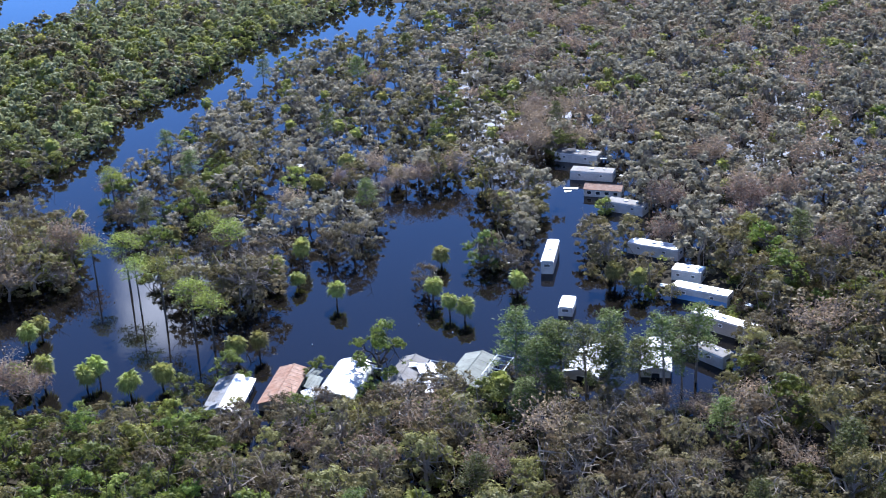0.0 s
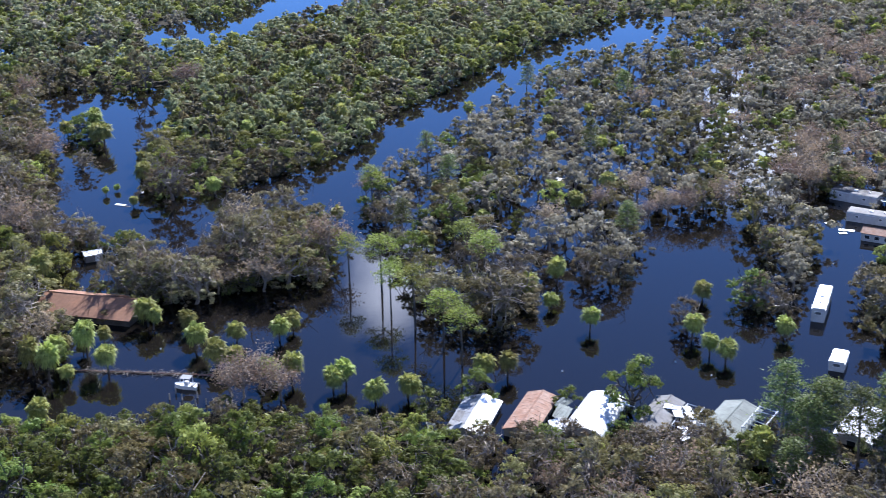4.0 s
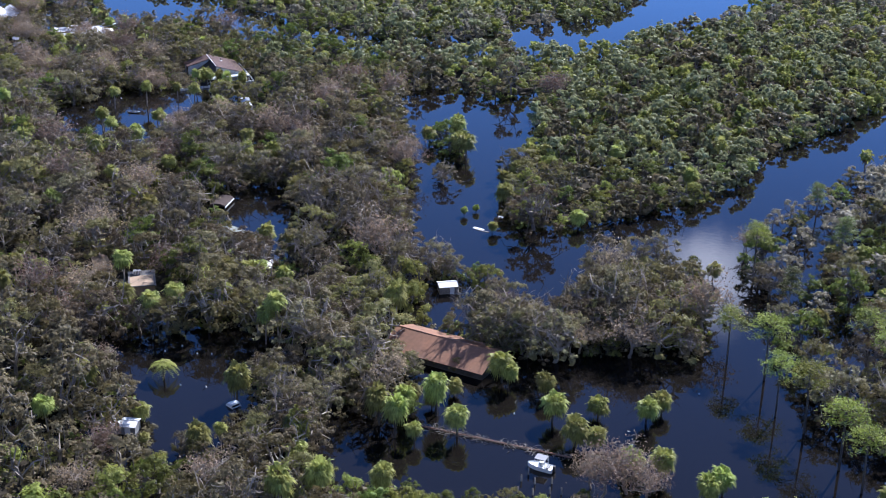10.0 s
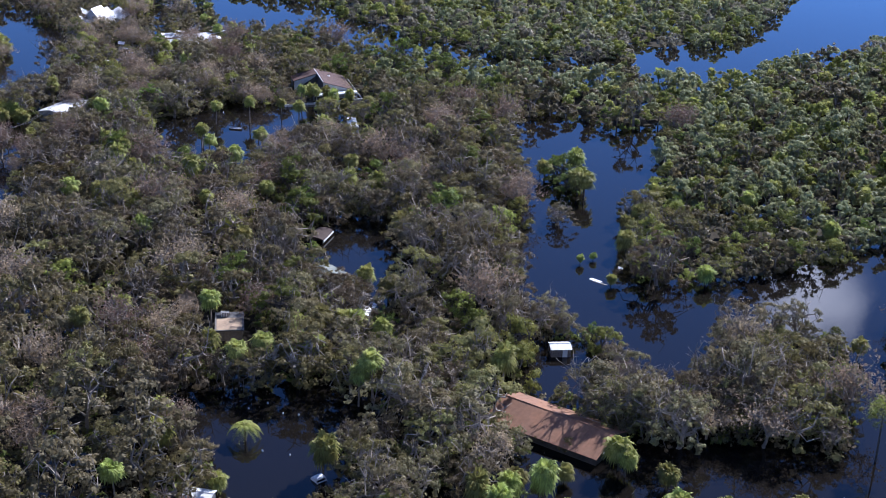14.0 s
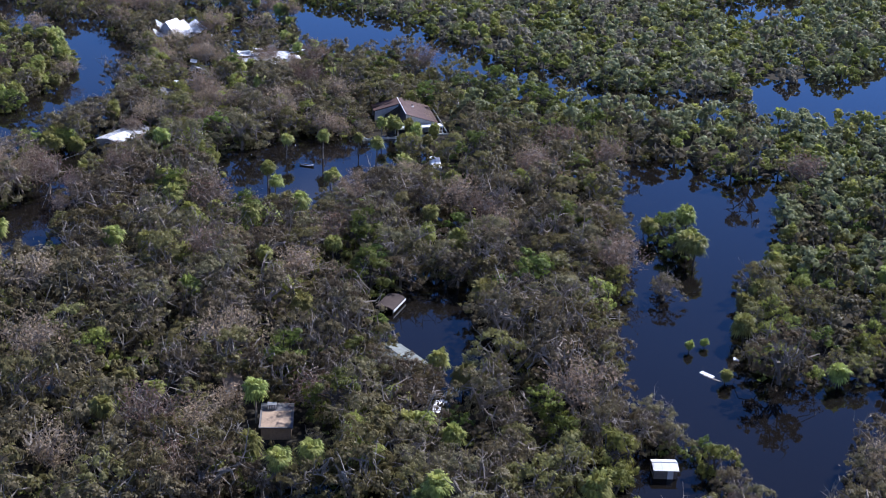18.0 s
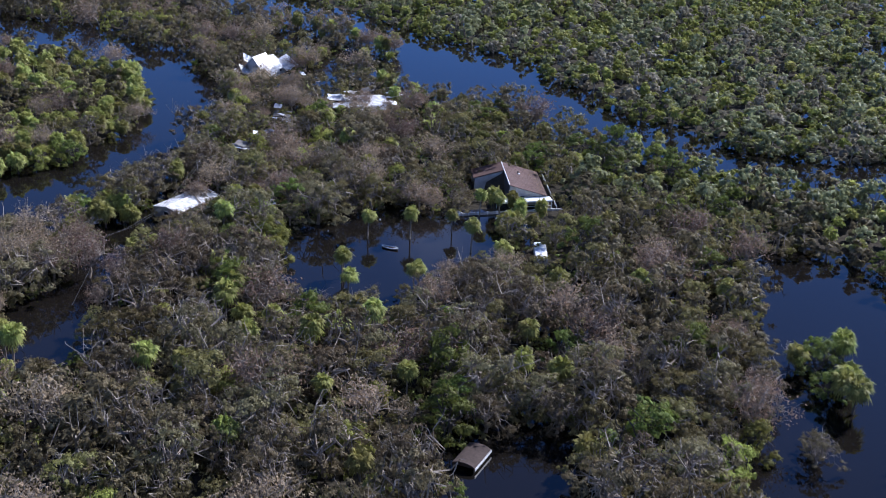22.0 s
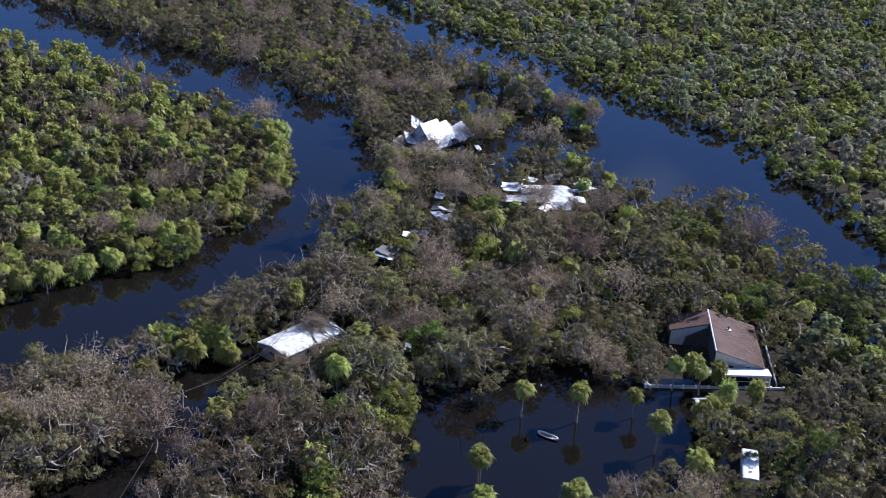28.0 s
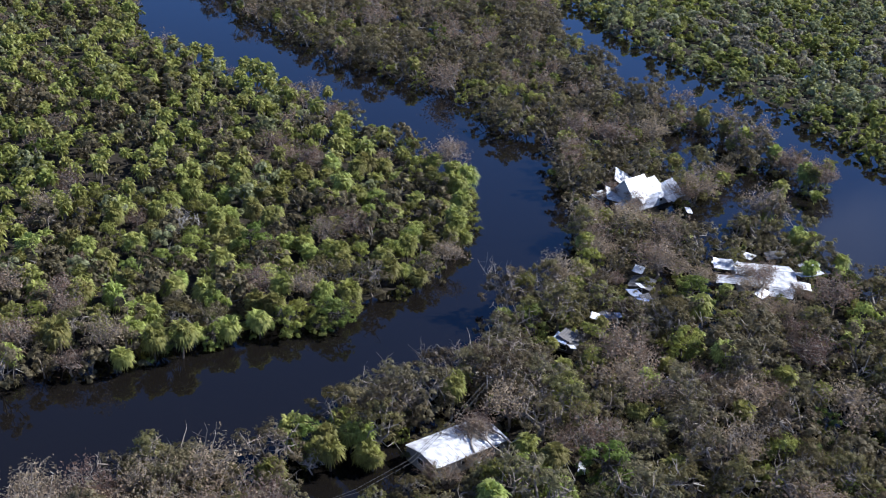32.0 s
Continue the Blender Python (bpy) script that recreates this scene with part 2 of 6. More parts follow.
class Soup:
    """Gathers vertices and quads or triangles with material slots."""

    def __init__(self):
        self.v, self.q, self.t, self.qs, self.ts, self.n = [], [], [], [], [], 0

    def add(self, v, f, slot=0):
        f = np.asarray(f, np.int32) + self.n
        (self.q if f.shape[1] == 4 else self.t).append(f)
        (self.qs if f.shape[1] == 4 else self.ts).append(np.full(len(f), slot, np.int32))
        self.v.append(np.asarray(v, np.float32))
        self.n += len(v)

    def merge(self, other, m=None, shift=0):
        v = np.concatenate(other.v)
        if m is not None:
            a = np.array(m)
            v = v @ a[:3, :3].T + a[:3, 3]
        for fs, ss, mine, ms in ((other.q, other.qs, self.q, self.qs), (other.t, other.ts, self.t, self.ts)):
            for f, s in zip(fs, ss):
                mine.append(f + self.n)
                ms.append(s + shift)
        self.v.append(v)
        self.n += len(v)

    def mesh(self, name, mats, smooth=False):
        faces, slots = [], []
        if self.q:
            faces.append(np.concatenate(self.q))
            slots.append(np.concatenate(self.qs))
        if self.t:
            faces.append(np.concatenate(self.t))
            slots.append(np.concatenate(self.ts))
        return np_mesh(name, np.concatenate(self.v), faces, mats, slots, smooth)

    def tube(self, pts, radii, sides=4, slot=0):
        """A tapered limb along points."""
        pts = np.asarray(pts, float)
        d = np.gradient(pts, axis=0)
        d /= np.maximum(np.linalg.norm(d, axis=1, keepdims=True), 1e-6)
        ref = np.where(np.abs(d[:, 2:3]) > 0.9, [[1.0, 0, 0]], [[0, 0, 1.0]])
        a = np.cross(d, ref)
        a /= np.maximum(np.linalg.norm(a, axis=1, keepdims=True), 1e-6)
        b = np.cross(d, a)
        ang = np.linspace(0, 2 * np.pi, sides, endpoint=False)
        r = np.asarray(radii, float)[:, None, None]
        v = pts[:, None] + r * (np.cos(ang)[None, :, None] * a[:, None] + np.sin(ang)[None, :, None] * b[:, None])
        n = len(pts)
        i, j = np.meshgrid(np.arange(n - 1), np.arange(sides), indexing="ij")
        k = (j + 1) % sides
        f = np.stack([i * sides + j, i * sides + k, (i + 1) * sides + k, (i + 1) * sides + j], -1).reshape(-1, 4)
        self.add(v.reshape(-1, 3), f, slot)

    def leaves(self, rng, c, nrm, size, slot=0, narrow=0.6):
        """Small pointed leaf clumps at c that face along nrm."""
        n = len(c)
        nrm = nrm / np.maximum(np.linalg.norm(nrm, axis=1, keepdims=True), 1e-6)
        u = rng.normal(size=(n, 3))
        u -= nrm * np.sum(u * nrm, 1, keepdims=True)
        u /= np.maximum(np.linalg.norm(u, axis=1, keepdims=True), 1e-6)
        w = np.cross(nrm, u)
        s = (size * rng.uniform(0.6, 1.35, n))[:, None]
        v = np.stack([c - u * s - w * s * narrow, c - u * s * 0.5 + w * s * narrow * 1.2, c + u * s * 1.15], 1)
        idx = np.arange(3 * n).reshape(n, 3)
        self.add(v.reshape(-1, 3), idx, slot)


def limb(rng, start, end, sag=0.15, n=4):
    t = np.linspace(0, 1, n)[:, None]
    p = np.asarray(start) * (1 - t) + np.asarray(end) * t
    ln = np.linalg.norm(np.asarray(end) - np.asarray(start))
    p[1:-1] += rng.normal(size=(n - 2, 3)) * ln * sag * 0.5
    p[1:-1, 2] += ln * sag * 0.4
    return p


# ---- trees: each maker returns (wood, crown), two Soups standing on z = 0 ----
def spray(rng, crown, c, r, n, size, thick=0.5, droop=0.0, slot=0, lift=0.35):
    """A ragged spray of leaves at a branch's end: several tight clumps over a flattened, uneven pad."""
    k = max(4, int(n / 26))
    d = rng.normal(size=(k, 3))
    d /= np.linalg.norm(d, axis=1, keepdims=True)
    d[:, 2] = np.abs(d[:, 2]) - 0.3
    hub = np.asarray(c) + d * (r * rng.uniform(0.3, 1.05, k) ** 0.7)[:, None] * np.array([1.0, 1.0, thick])
    which = rng.integers(k, size=n)
    spot = rng.normal(size=(n, 3)) * r * np.array([0.17, 0.17, 0.12])
    p = hub[which] + spot
    p[:, 2] = np.maximum(p[:, 2] - droop * rng.uniform(0, 1, n), 0.2)
    nrm = d[which] * 0.75 + spot / (r * 0.25) * 0.5 + rng.normal(size=(n, 3)) * 0.22 + np.array([0, 0, lift])
    crown.leaves(rng, p, nrm, size, slot)


def broadleaf(seed, height=8.0, radius=4.2, pads=22, leaves=900, size=0.34, low=0.25, bare=14, lean=0.0, droop=0.0, thick=0.5, limbs=6, fine=True, stems=True):
    """A spreading tree: forked, winding limbs that carry ragged pads of leaves at uneven heights, with gaps between them."""
    rng = np.random.default_rng(seed)
    wood, crown = Soup(), Soup()
    scale = height / 8
    fork = np.array([lean * 0.4 + rng.uniform(-0.3, 0.3), rng.uniform(-0.3, 0.3), height * rng.uniform(0.18, 0.32)])
    wood.tube(limb(rng, (0, 0, -1.0), fork, 0.1) if fine else [(0, 0, -1.0), fork], np.linspace(0.34, 0.24, 4 if fine else 2) * scale, 5 if fine else 3)
    lobe, turn = rng.uniform(0, 6.28, 3), rng.uniform(0, 6.28)
    arms = []
    for i in range(limbs):
        a = turn + i * 6.283 / limbs + rng.uniform(-0.45, 0.45)
        q = rng.uniform(0.35, 0.7)
        e = np.array([lean + radius * q * math.cos(a), radius * q * math.sin(a), height * rng.uniform(0.5, 0.74)])
        p = limb(rng, fork, e, 0.3, 5)
        if fine:
            wood.tube(p, np.array([0.18, 0.15, 0.12, 0.095, 0.07]) * scale, 4)
        else:
            wood.tube(p[::2], np.array([0.17, 0.12, 0.07]) * scale, 3)
        arms.append(p)
    for i in range(pads):
        a = turn + i * 2.39996 + rng.uniform(-0.5, 0.5)
        out = 1 + 0.22 * math.sin(2 * a + lobe[0]) + 0.16 * math.sin(3 * a + lobe[1]) + 0.1 * math.sin(5 * a + lobe[2])
        q = math.sqrt((i + 0.6) / pads)
        r = radius * 0.86 * q * out * rng.uniform(0.86, 1.08)
        z = height * (low + (0.97 - low) * (1 - 0.72 * q ** 2.2) * rng.uniform(0.74, 1.0))
        if i % 3 == 2:  # low boughs that fill the crown's sides
            r, z = r * 1.05, height * rng.uniform(low * 0.5, low + 0.22)
        c = np.array([lean + r * math.cos(a), r * math.sin(a), max(z, 0.7)])
        arm = min(arms, key=lambda p_: float(np.hypot(*(p_[3] - c)[:2])))
        start = arm[2 if q < 0.5 else 3]
        tip = c - (0, 0, 0.1 * radius * thick)
        if stems:
            wood.tube(limb(rng, start, tip, 0.28, 4) if fine else [start, tip], np.linspace(0.085, 0.035, 4 if fine else 2) * scale, 3)
        pr = radius * rng.uniform(0.22, 0.38) * (1.1 - 0.25 * q) * (22 / pads) ** 0.45
        spray(rng, crown, c, pr, max(6, int(leaves / pads * (pr / (0.28 * radius)) ** 1.2)), size, thick * rng.uniform(0.7, 1.2), droop)
    for _ in range(bare):
        arm = arms[rng.integers(len(arms))]
        e = arm[rng.integers(2, 5)]
        d = rng.normal(size=3)
        d[2] = abs(d[2]) + 0.45
        tip = e + d / np.linalg.norm(d) * radius * rng.uniform(0.3, 0.62)
        p = limb(rng, e, tip, 0.34, 4)
        wood.tube(p, (0.085, 0.065, 0.045, 0.02), 3)
        for j in (1, 2):
            wood.tube(limb(rng, p[j], p[j] + (tip - e) * rng.uniform(0.2, 0.5) + rng.normal(size=3) * radius * 0.13, 0.25, 3), (0.045, 0.03, 0.014), 3)
    return wood, crown


def cabbage_palm(seed, height=5.0, fronds=36, spread=1.9, dead=4, ribs=9):
    """A palm with a full round head: fan fronds from straight up to well below level, each a fan of split ribs."""
    rng = np.random.default_rng(seed)
    wood, crown = Soup(), Soup()
    lean = rng.uniform(-0.4, 0.4, 2)
    top = np.array([lean[0], lean[1], height])
    wood.tube([(0, 0, -1.0), top * (0.35, 0.35, 0.35), top * (0.75, 0.75, 0.7), top], (0.2, 0.17, 0.16, 0.22), 6)
    for i in range(fronds + dead):
        old = i >= fronds
        a = i * 2.39996 + rng.uniform(-0.3, 0.3)
        el = rng.uniform(-1.3, -0.9) if old else math.asin(max(0.99 - 1.84 * (i + 0.5) / fronds, -0.9)) + rng.uniform(-0.12, 0.12)
        ln = spread * rng.uniform(0.72, 1.12) * (0.8 if old else 1.0)
        h = np.array([math.cos(a), math.sin(a), 0])
        side = np.array([-math.sin(a), math.cos(a), 0])
        d = h * math.cos(el) + np.array([0, 0, math.sin(el)])
        stem = top + d * ln * 0.40
        crown.tube([top, (top + stem) / 2 + (0, 0, 0.03), stem], (0.035, 0.03, 0.02), 3, 1 if old else 0)
        up = np.cross(d, side)
        for k in range(ribs):
            b = (k / (ribs - 1) * 2 - 1) * 1.35
            w = d * math.cos(b) + side * math.sin(b)
            l2 = ln * (0.64 - 0.10 * abs(b)) * rng.uniform(0.85, 1.15)
            m = stem + w * l2 * 0.5 + up * 0.06 * rng.normal()
            tip = stem + w * l2 * 0.92 - np.array([0, 0, rng.uniform(0.16, 0.36) * ln])
            o = np.cross(w, up) * 0.065 * ln * 9 / ribs
            crown.add([stem, m - o, tip, m + o], [[0, 1, 2, 3]], 1 if old else 0)
    return wood, crown


def feather_palm(seed, height=2.6, fronds=15, length=2.7):
    """A palm with a few long arching fronds, each a rib with hanging leaflets."""
    rng = np.random.default_rng(seed)
    wood, crown = Soup(), Soup()
    wood.tube([(0, 0, -1), (0.1, 0, height * 0.5), (0, 0.1, height)], (0.24, 0.18, 0.2), 6)
    for i in range(fronds):
        a = i * 2.39996 + rng.uniform(-0.2, 0.2)
        rise = rng.uniform(0.35, 1.2)
        h, side = np.array([math.cos(a), math.sin(a), 0]), np.array([-math.sin(a), math.cos(a), 0])
        t = np.linspace(0, 1, 9)
        rib = np.array([0, 0.1, height]) + h * (t * length)[:, None] + np.array([0, 0, 1.0]) * (length * (rise * t - (rise + 0.55) * t ** 2))[:, None]
        crown.tube(rib, np.linspace(0.05, 0.015, 9), 3)
        for k in range(1, 9):
            for sg in (-1, 1):
                for j in (0.0, 0.5):
                    b = rib[k - 1] * j + rib[k] * (1 - j)
                    ln = length * 0.30 * math.sin(math.pi * (0.12 + 0.8 * t[k]))
                    tip = b + side * sg * ln + h * ln * 0.35 - np.array([0, 0, ln * rng.uniform(0.2, 0.45)])
                    o = h * 0.09
                    crown.add([b - o * 0.4, (b + tip) / 2 - o, tip, (b + tip) / 2 + o], [[0, 1, 2, 3]], 0)
    return wood, crown


def pine(seed, height=13.0, radius=3.2, clumps=34, leaves=26, bare_to=0.5):
    rng = np.random.default_rng(seed)
    wood, crown = Soup(), Soup()
    top = np.array([rng.uniform(-0.6, 0.6), rng.uniform(-0.6, 0.6), height])
    wood.tube([(0, 0, -1), top * (0.2, 0.2, 0.35), top * (0.7, 0.7, 0.7), top], (0.24, 0.2, 0.14, 0.04), 6)
    for i in range(clumps):
        q = bare_to + (1 - bare_to) * (i + 0.5) / clumps
        a = i * 2.39996
        r = radius * (1.12 - (q - bare_to) / (1 - bare_to)) ** 0.6 * rng.uniform(0.45, 1.0)
        base = top * (q, q, q * 0.97)
        e = base + np.array([r * math.cos(a), r * math.sin(a), r * rng.uniform(0.05, 0.4)])
        wood.tube(limb(rng, base, e, 0.15, 3), (0.06, 0.04, 0.02), 3)
        c = e + rng.normal(size=(leaves, 3)) * np.array([0.62, 0.62, 0.22]) * radius / 3.6
        crown.leaves(rng, c, rng.normal(size=(leaves, 3)) * 0.5 + np.array([0, 0, 0.8]), 0.27, 0, 0.3)
    return wood, crown


def bare_tree(seed, height=6.0, radius=3.2, limbs=9, leaves=0, size=0.17):
    rng = np.random.default_rng(seed)
    wood, crown = Soup(), Soup()
    fork = np.array([rng.uniform(-0.3, 0.3), rng.uniform(-0.3, 0.3), height * 0.3])
    wood.tube(limb(rng, (0, 0, -1), fork, 0.1), (0.26, 0.22, 0.2, 0.17), 5)
    for i in range(limbs):
        a = i * 2.39996 + rng.uniform(-0.3, 0.3)
        q = rng.uniform(0.35, 1)
        e = np.array([radius * q * math.cos(a), radius * q * math.sin(a), height * (1.05 - 0.5 * q) * rng.uniform(0.8, 1.05)])
        p = limb(rng, fork, e, 0.25, 5)
        wood.tube(p, (0.15, 0.11, 0.085, 0.055, 0.025), 4)
        for j in range(7):
            s = p[2 + j % 3]
            d = rng.normal(size=3) * radius * 0.32
            d[2] = abs(d[2])
            w = limb(rng, s, s + d, 0.3, 4)
            crown.tube(w, (0.06, 0.045, 0.03, 0.012), 3)
            for _ in range(2):
                crown.tube(limb(rng, w[2], w[2] + rng.normal(size=3) * radius * 0.16, 0.2, 3), (0.035, 0.025, 0.01), 3)
            if leaves:
                n = leaves // (7 * limbs)
                crown.leaves(rng, w[3] + rng.normal(size=(n, 3)) * radius * 0.15, rng.normal(size=(n, 3)) + np.array([0, 0, 0.4]), size, 1, 0.5)
    return wood, crown


def far_tree(rng, height, radius, n, size, pads=9, twigs=1, bushy=False):
    """A lighter tree for the unbroken woods: the same ragged pads on a few limbs, in one Soup with leaves and wood."""
    seed = int(rng.integers(1, 100000))
    wood, s = broadleaf(seed, height, radius, pads, n, size, 0.04 if bushy else 0.16, twigs, thick=1.0 if bushy else 0.62, limbs=3, fine=False, stems=not bushy)
    s.merge(wood, None, 1)
    return s


# ---- the plan: open water between the woods, in metres ----
OPEN_WATER = {}
river_a_1 = [(159, 698), (137, 662), (124, 648), (111, 626), (99, 602), (83, 569), (70, 550), (70, 533), (58, 510), (55, 508), (47, 498), (41, 491), (32, 489), (25, 484), (20,
492), (16, 503), (12, 521), (14, 541), (13, 557), (4, 593), (-4, 584), (-14, 589), (-24, 590), (-34, 583), (-22, 551), (-9, 520)]
river_a_2 = [(-6, 498), (-2, 485), (7, 467), (17, 462), (25, 461), (31, 447), (39, 448), (44, 449), (44, 471), (51, 476), (56, 477), (62, 479), (66, 467), (69, 436), (76, 438),
(79, 458), (69, 480), (69, 488), (76, 511), (89, 536), (102, 569), (115, 593), (129, 613), (142, 616), (157, 629), (177, 674)]
OPEN_WATER["river_a"] = river_a_1 + river_a_2
south_pond_1 = [(13, 394), (18, 400), (25, 401), (27, 406), (22, 411), (21, 415), (36, 419), (37, 426), (44, 427), (53, 431), (69, 436), (71, 457), (78, 456), (83, 440), (86, 424),
(94, 416), (101, 413), (107, 430), (114, 436), (125, 435), (129, 454), (132, 467), (146, 470), (152, 468), (152, 451), (144, 436), (144, 420), (153, 420), (166, 453), (170, 469),
(167, 484)]
south_pond_2 = [(176, 485), (180, 454), (172, 449), (167, 430), (161, 420), (161, 409), (166, 404), (174, 397), (178, 377), (171, 367), (161, 363), (156, 367), (143, 378), (137,
381), (130, 383), (123, 383), (112, 383), (105, 383), (96, 380), (88, 382), (77, 384), (70, 384), (70, 382), (64, 386), (56, 388), (52, 391), (52, 386), (46, 386), (39, 384), (28,
384), (22, 384), (16, 386)]
OPEN_WATER["south_pond"] = south_pond_1 + south_pond_2
OPEN_WATER["sw_pond"] = [(-34, 411), (-26, 417), (-18, 421), (-8, 421), (2, 421), (2, 418), (-6, 410), (-3, 403), (2, 400), (0, 390), (-4, 386), (-9, 386), (-13, 393), (-18, 399), (-26, 403)]
OPEN_WATER["shed_inlet"] = [(11, 452), (22, 456), (26, 449), (27, 441), (22, 435), (17, 436)]
OPEN_WATER["grey_pond"] = [(-42, 482), (-43, 495), (-31, 495), (-26, 483), (-17, 471), (-18, 460), (-24, 462), (-32, 470)]
OPEN_WATER["grey_pond2"] = [(-44, 480), (-38, 483), (-29, 486), (-24, 485), (-23, 476), (-16, 465), (-18, 457), (-26, 462), (-35, 466)]
OPEN_WATER["house_pond"] = [(-122, 534), (-116, 541), (-112, 546), (-112, 552), (-109, 562), (-98, 561), (-90, 568), (-84, 566), (-77, 551), (-81, 540), (-80, 535), (-81, 526),
    (-87, 519), (-94, 511), (-104, 514)]
river_w_1 = [(-199, 477), (-194, 484), (-193, 492), (-189, 502), (-188, 511), (-187, 522), (-182, 538), (-187, 551), (-187, 561), (-194, 574), (-203, 585), (-219, 599), (-229,
603), (-243, 605), (-267, 603), (-294, 606), (-311, 597), (-332, 597), (-345, 590), (-361, 589), (-429, 620), (-421, 641), (-386, 631), (-356, 630)]
river_w_2 = [(-323, 629), (-303, 632), (-277, 638), (-263, 635), (-246, 631), (-236, 636), (-225, 624), (-207, 614), (-197, 608), (-177, 586), (-175, 568), (-169, 560), (-163,
553), (-159, 546), (-163, 540), (-163, 529), (-161, 523), (-158, 515), (-154, 504), (-155, 496), (-162, 492), (-161, 486), (-157, 480), (-160, 465)]
OPEN_WATER["river_w"] = river_w_1 + river_w_2
OPEN_WATER["river_n"] = [(-341, 745), (-308, 726), (-283, 720), (-250, 716), (-228, 711), (-204, 703), (-186, 700), (-170, 696), (-148, 694), (-130, 676), (-111, 671), (-103, 660),
    (-92, 654), (-73, 652), (-53, 645), (-39, 654), (-26, 659), (-21, 673), (-19, 633), (-32, 627), (-50, 628), (-70, 629), (-75, 637), (-82, 634), (-87, 629), (-99, 633), (-109,
    632), (-115, 639), (-128, 643), (-135, 640), (-143, 636), (-156, 641), (-164, 644), (-174, 664), (-183, 677), (-200, 680), (-227, 688), (-250, 688), (-286, 696), (-334, 721)]
OPEN_WATER["inlet_n"] = [(-228, 666), (-228, 676), (-218, 676), (-206, 670), (-204, 659), (-211, 649)]
OPEN_WATER["lake_ne"] = [(-23, 671), (-10, 689), (6, 700), (11, 733), (14, 781), (19, 862), (64, 889), (67, 772), (54, 732), (43, 696), (21, 671), (-2, 646)]
OPEN_WATER["lake_n2"] = [(-26, 685), (-12, 683), (6, 688), (17, 692), (21, 654), (12, 650), (-10, 635)]
OPEN_WATER["lake_n3"] = [(-64, 776), (-57, 797), (-35, 829), (-28, 786), (-46, 761)]
OPEN_WATER["west_channel"] = [(-153, 509), (-150, 515), (-149, 526), (-143, 526), (-141, 515), (-135, 504), (-129, 492), (-120, 481), (-113, 472), (-113, 465), (-120, 461), (-133, 473), (-134, 480), (-138, 495), (-141, 503), (-146, 507)]

OPEN_WATER["inlet_e"] = [(-188, 631), (-191, 644), (-199, 666), (-190, 671), (-170, 656), (-163, 649), (-171, 645), (-182, 644), (-176, 629), (-175, 619)]
OPEN_WATER["glade"] = [(172, 514), (178, 522), (188, 520), (190, 512), (184, 502), (176, 499)]


def inside(pts, x, y):
    """Whether points lie inside a polygon, for arrays x and y."""
    c = np.zeros(np.shape(x), bool)
    j = len(pts) - 1
    for i in range(len(pts)):
        (xi, yi), (xj, yj) = pts[i], pts[j]
        if yi != yj:
            c ^= ((yi > y) != (yj > y)) & (x < (xj - xi) * (y - yi) / (yj - yi) + xi)
        j = i
    return c


def edge_distance(pts, x, y):
    best = np.full(np.shape(x), 1e9)
    for i in range(len(pts)):
        (ax, ay), (bx, by) = pts[i - 1], pts[i]
        dx, dy = bx - ax, by - ay
        k = np.clip(((x - ax) * dx + (y - ay) * dy) / max(dx * dx + dy * dy, 1e-6), 0, 1)
        best = np.minimum(best, np.hypot(x - ax - k * dx, y - ay - k * dy))
    return best


def shore(x, y):
    """Metres to open water: positive over the wooded ground, negative out on the water."""
    best = np.full(np.shape(x), 1e9)
    wet = np.zeros(np.shape(x), bool)
    for pts in OPEN_WATER.values():
        best = np.minimum(best, edge_distance(pts, x, y))
        wet |= inside(pts, x, y)
    return np.where(wet, -best, best)


def zone(x, y):
    """Which stretch of woods a place belongs to."""
    if x < -180 and inside([(-210, 440), (-175, 545), (-200, 602), (-360, 600), (-460, 625), (-470, 470)], x, y):
        return "island"
    if y > np.interp(x, (-345, -250, -148, -103, -20, 20), (738, 705, 685, 652, 655, 690)):
        return "north"
    if x > np.interp(y, (330, 360, 500, 560, 700), (168, 172, 188, 172, 205)):
        return "east" if y > 412 else "south_east"
    if y > 488 and x > -30 and x < np.interp(y, (490, 510, 550, 626, 698, 800), (45, 62, 76, 118, 166, 240)) and not (x < 12 and y < 590):
        return "mangrove"
    if -82 < x < 30 and 590 < y < 660:
        return "mangrove"
    if x > 70 and y > 425:
        return "swamp"
    if y < 392 and x > -5:
        return "south_west" if x < 24 else "south" if x < 88 else "south_east"
    if -128 < x < -80 and 586 < y < 640:
        return "back"
    if x < -95 and y > 545 or x < -122 and y < 508:
        return "tip"
    return "peninsula"


# ---- ground and water ----
def sheet(name, size, z, mat, label, category):
    me = np_mesh(name, [(-size, -size, z), (size, -size, z), (size, size, z), (-size, size, z)], [[[0, 1, 2, 3]]], [mat])
    return tagged(new(name, me), label, category, kind="structure")


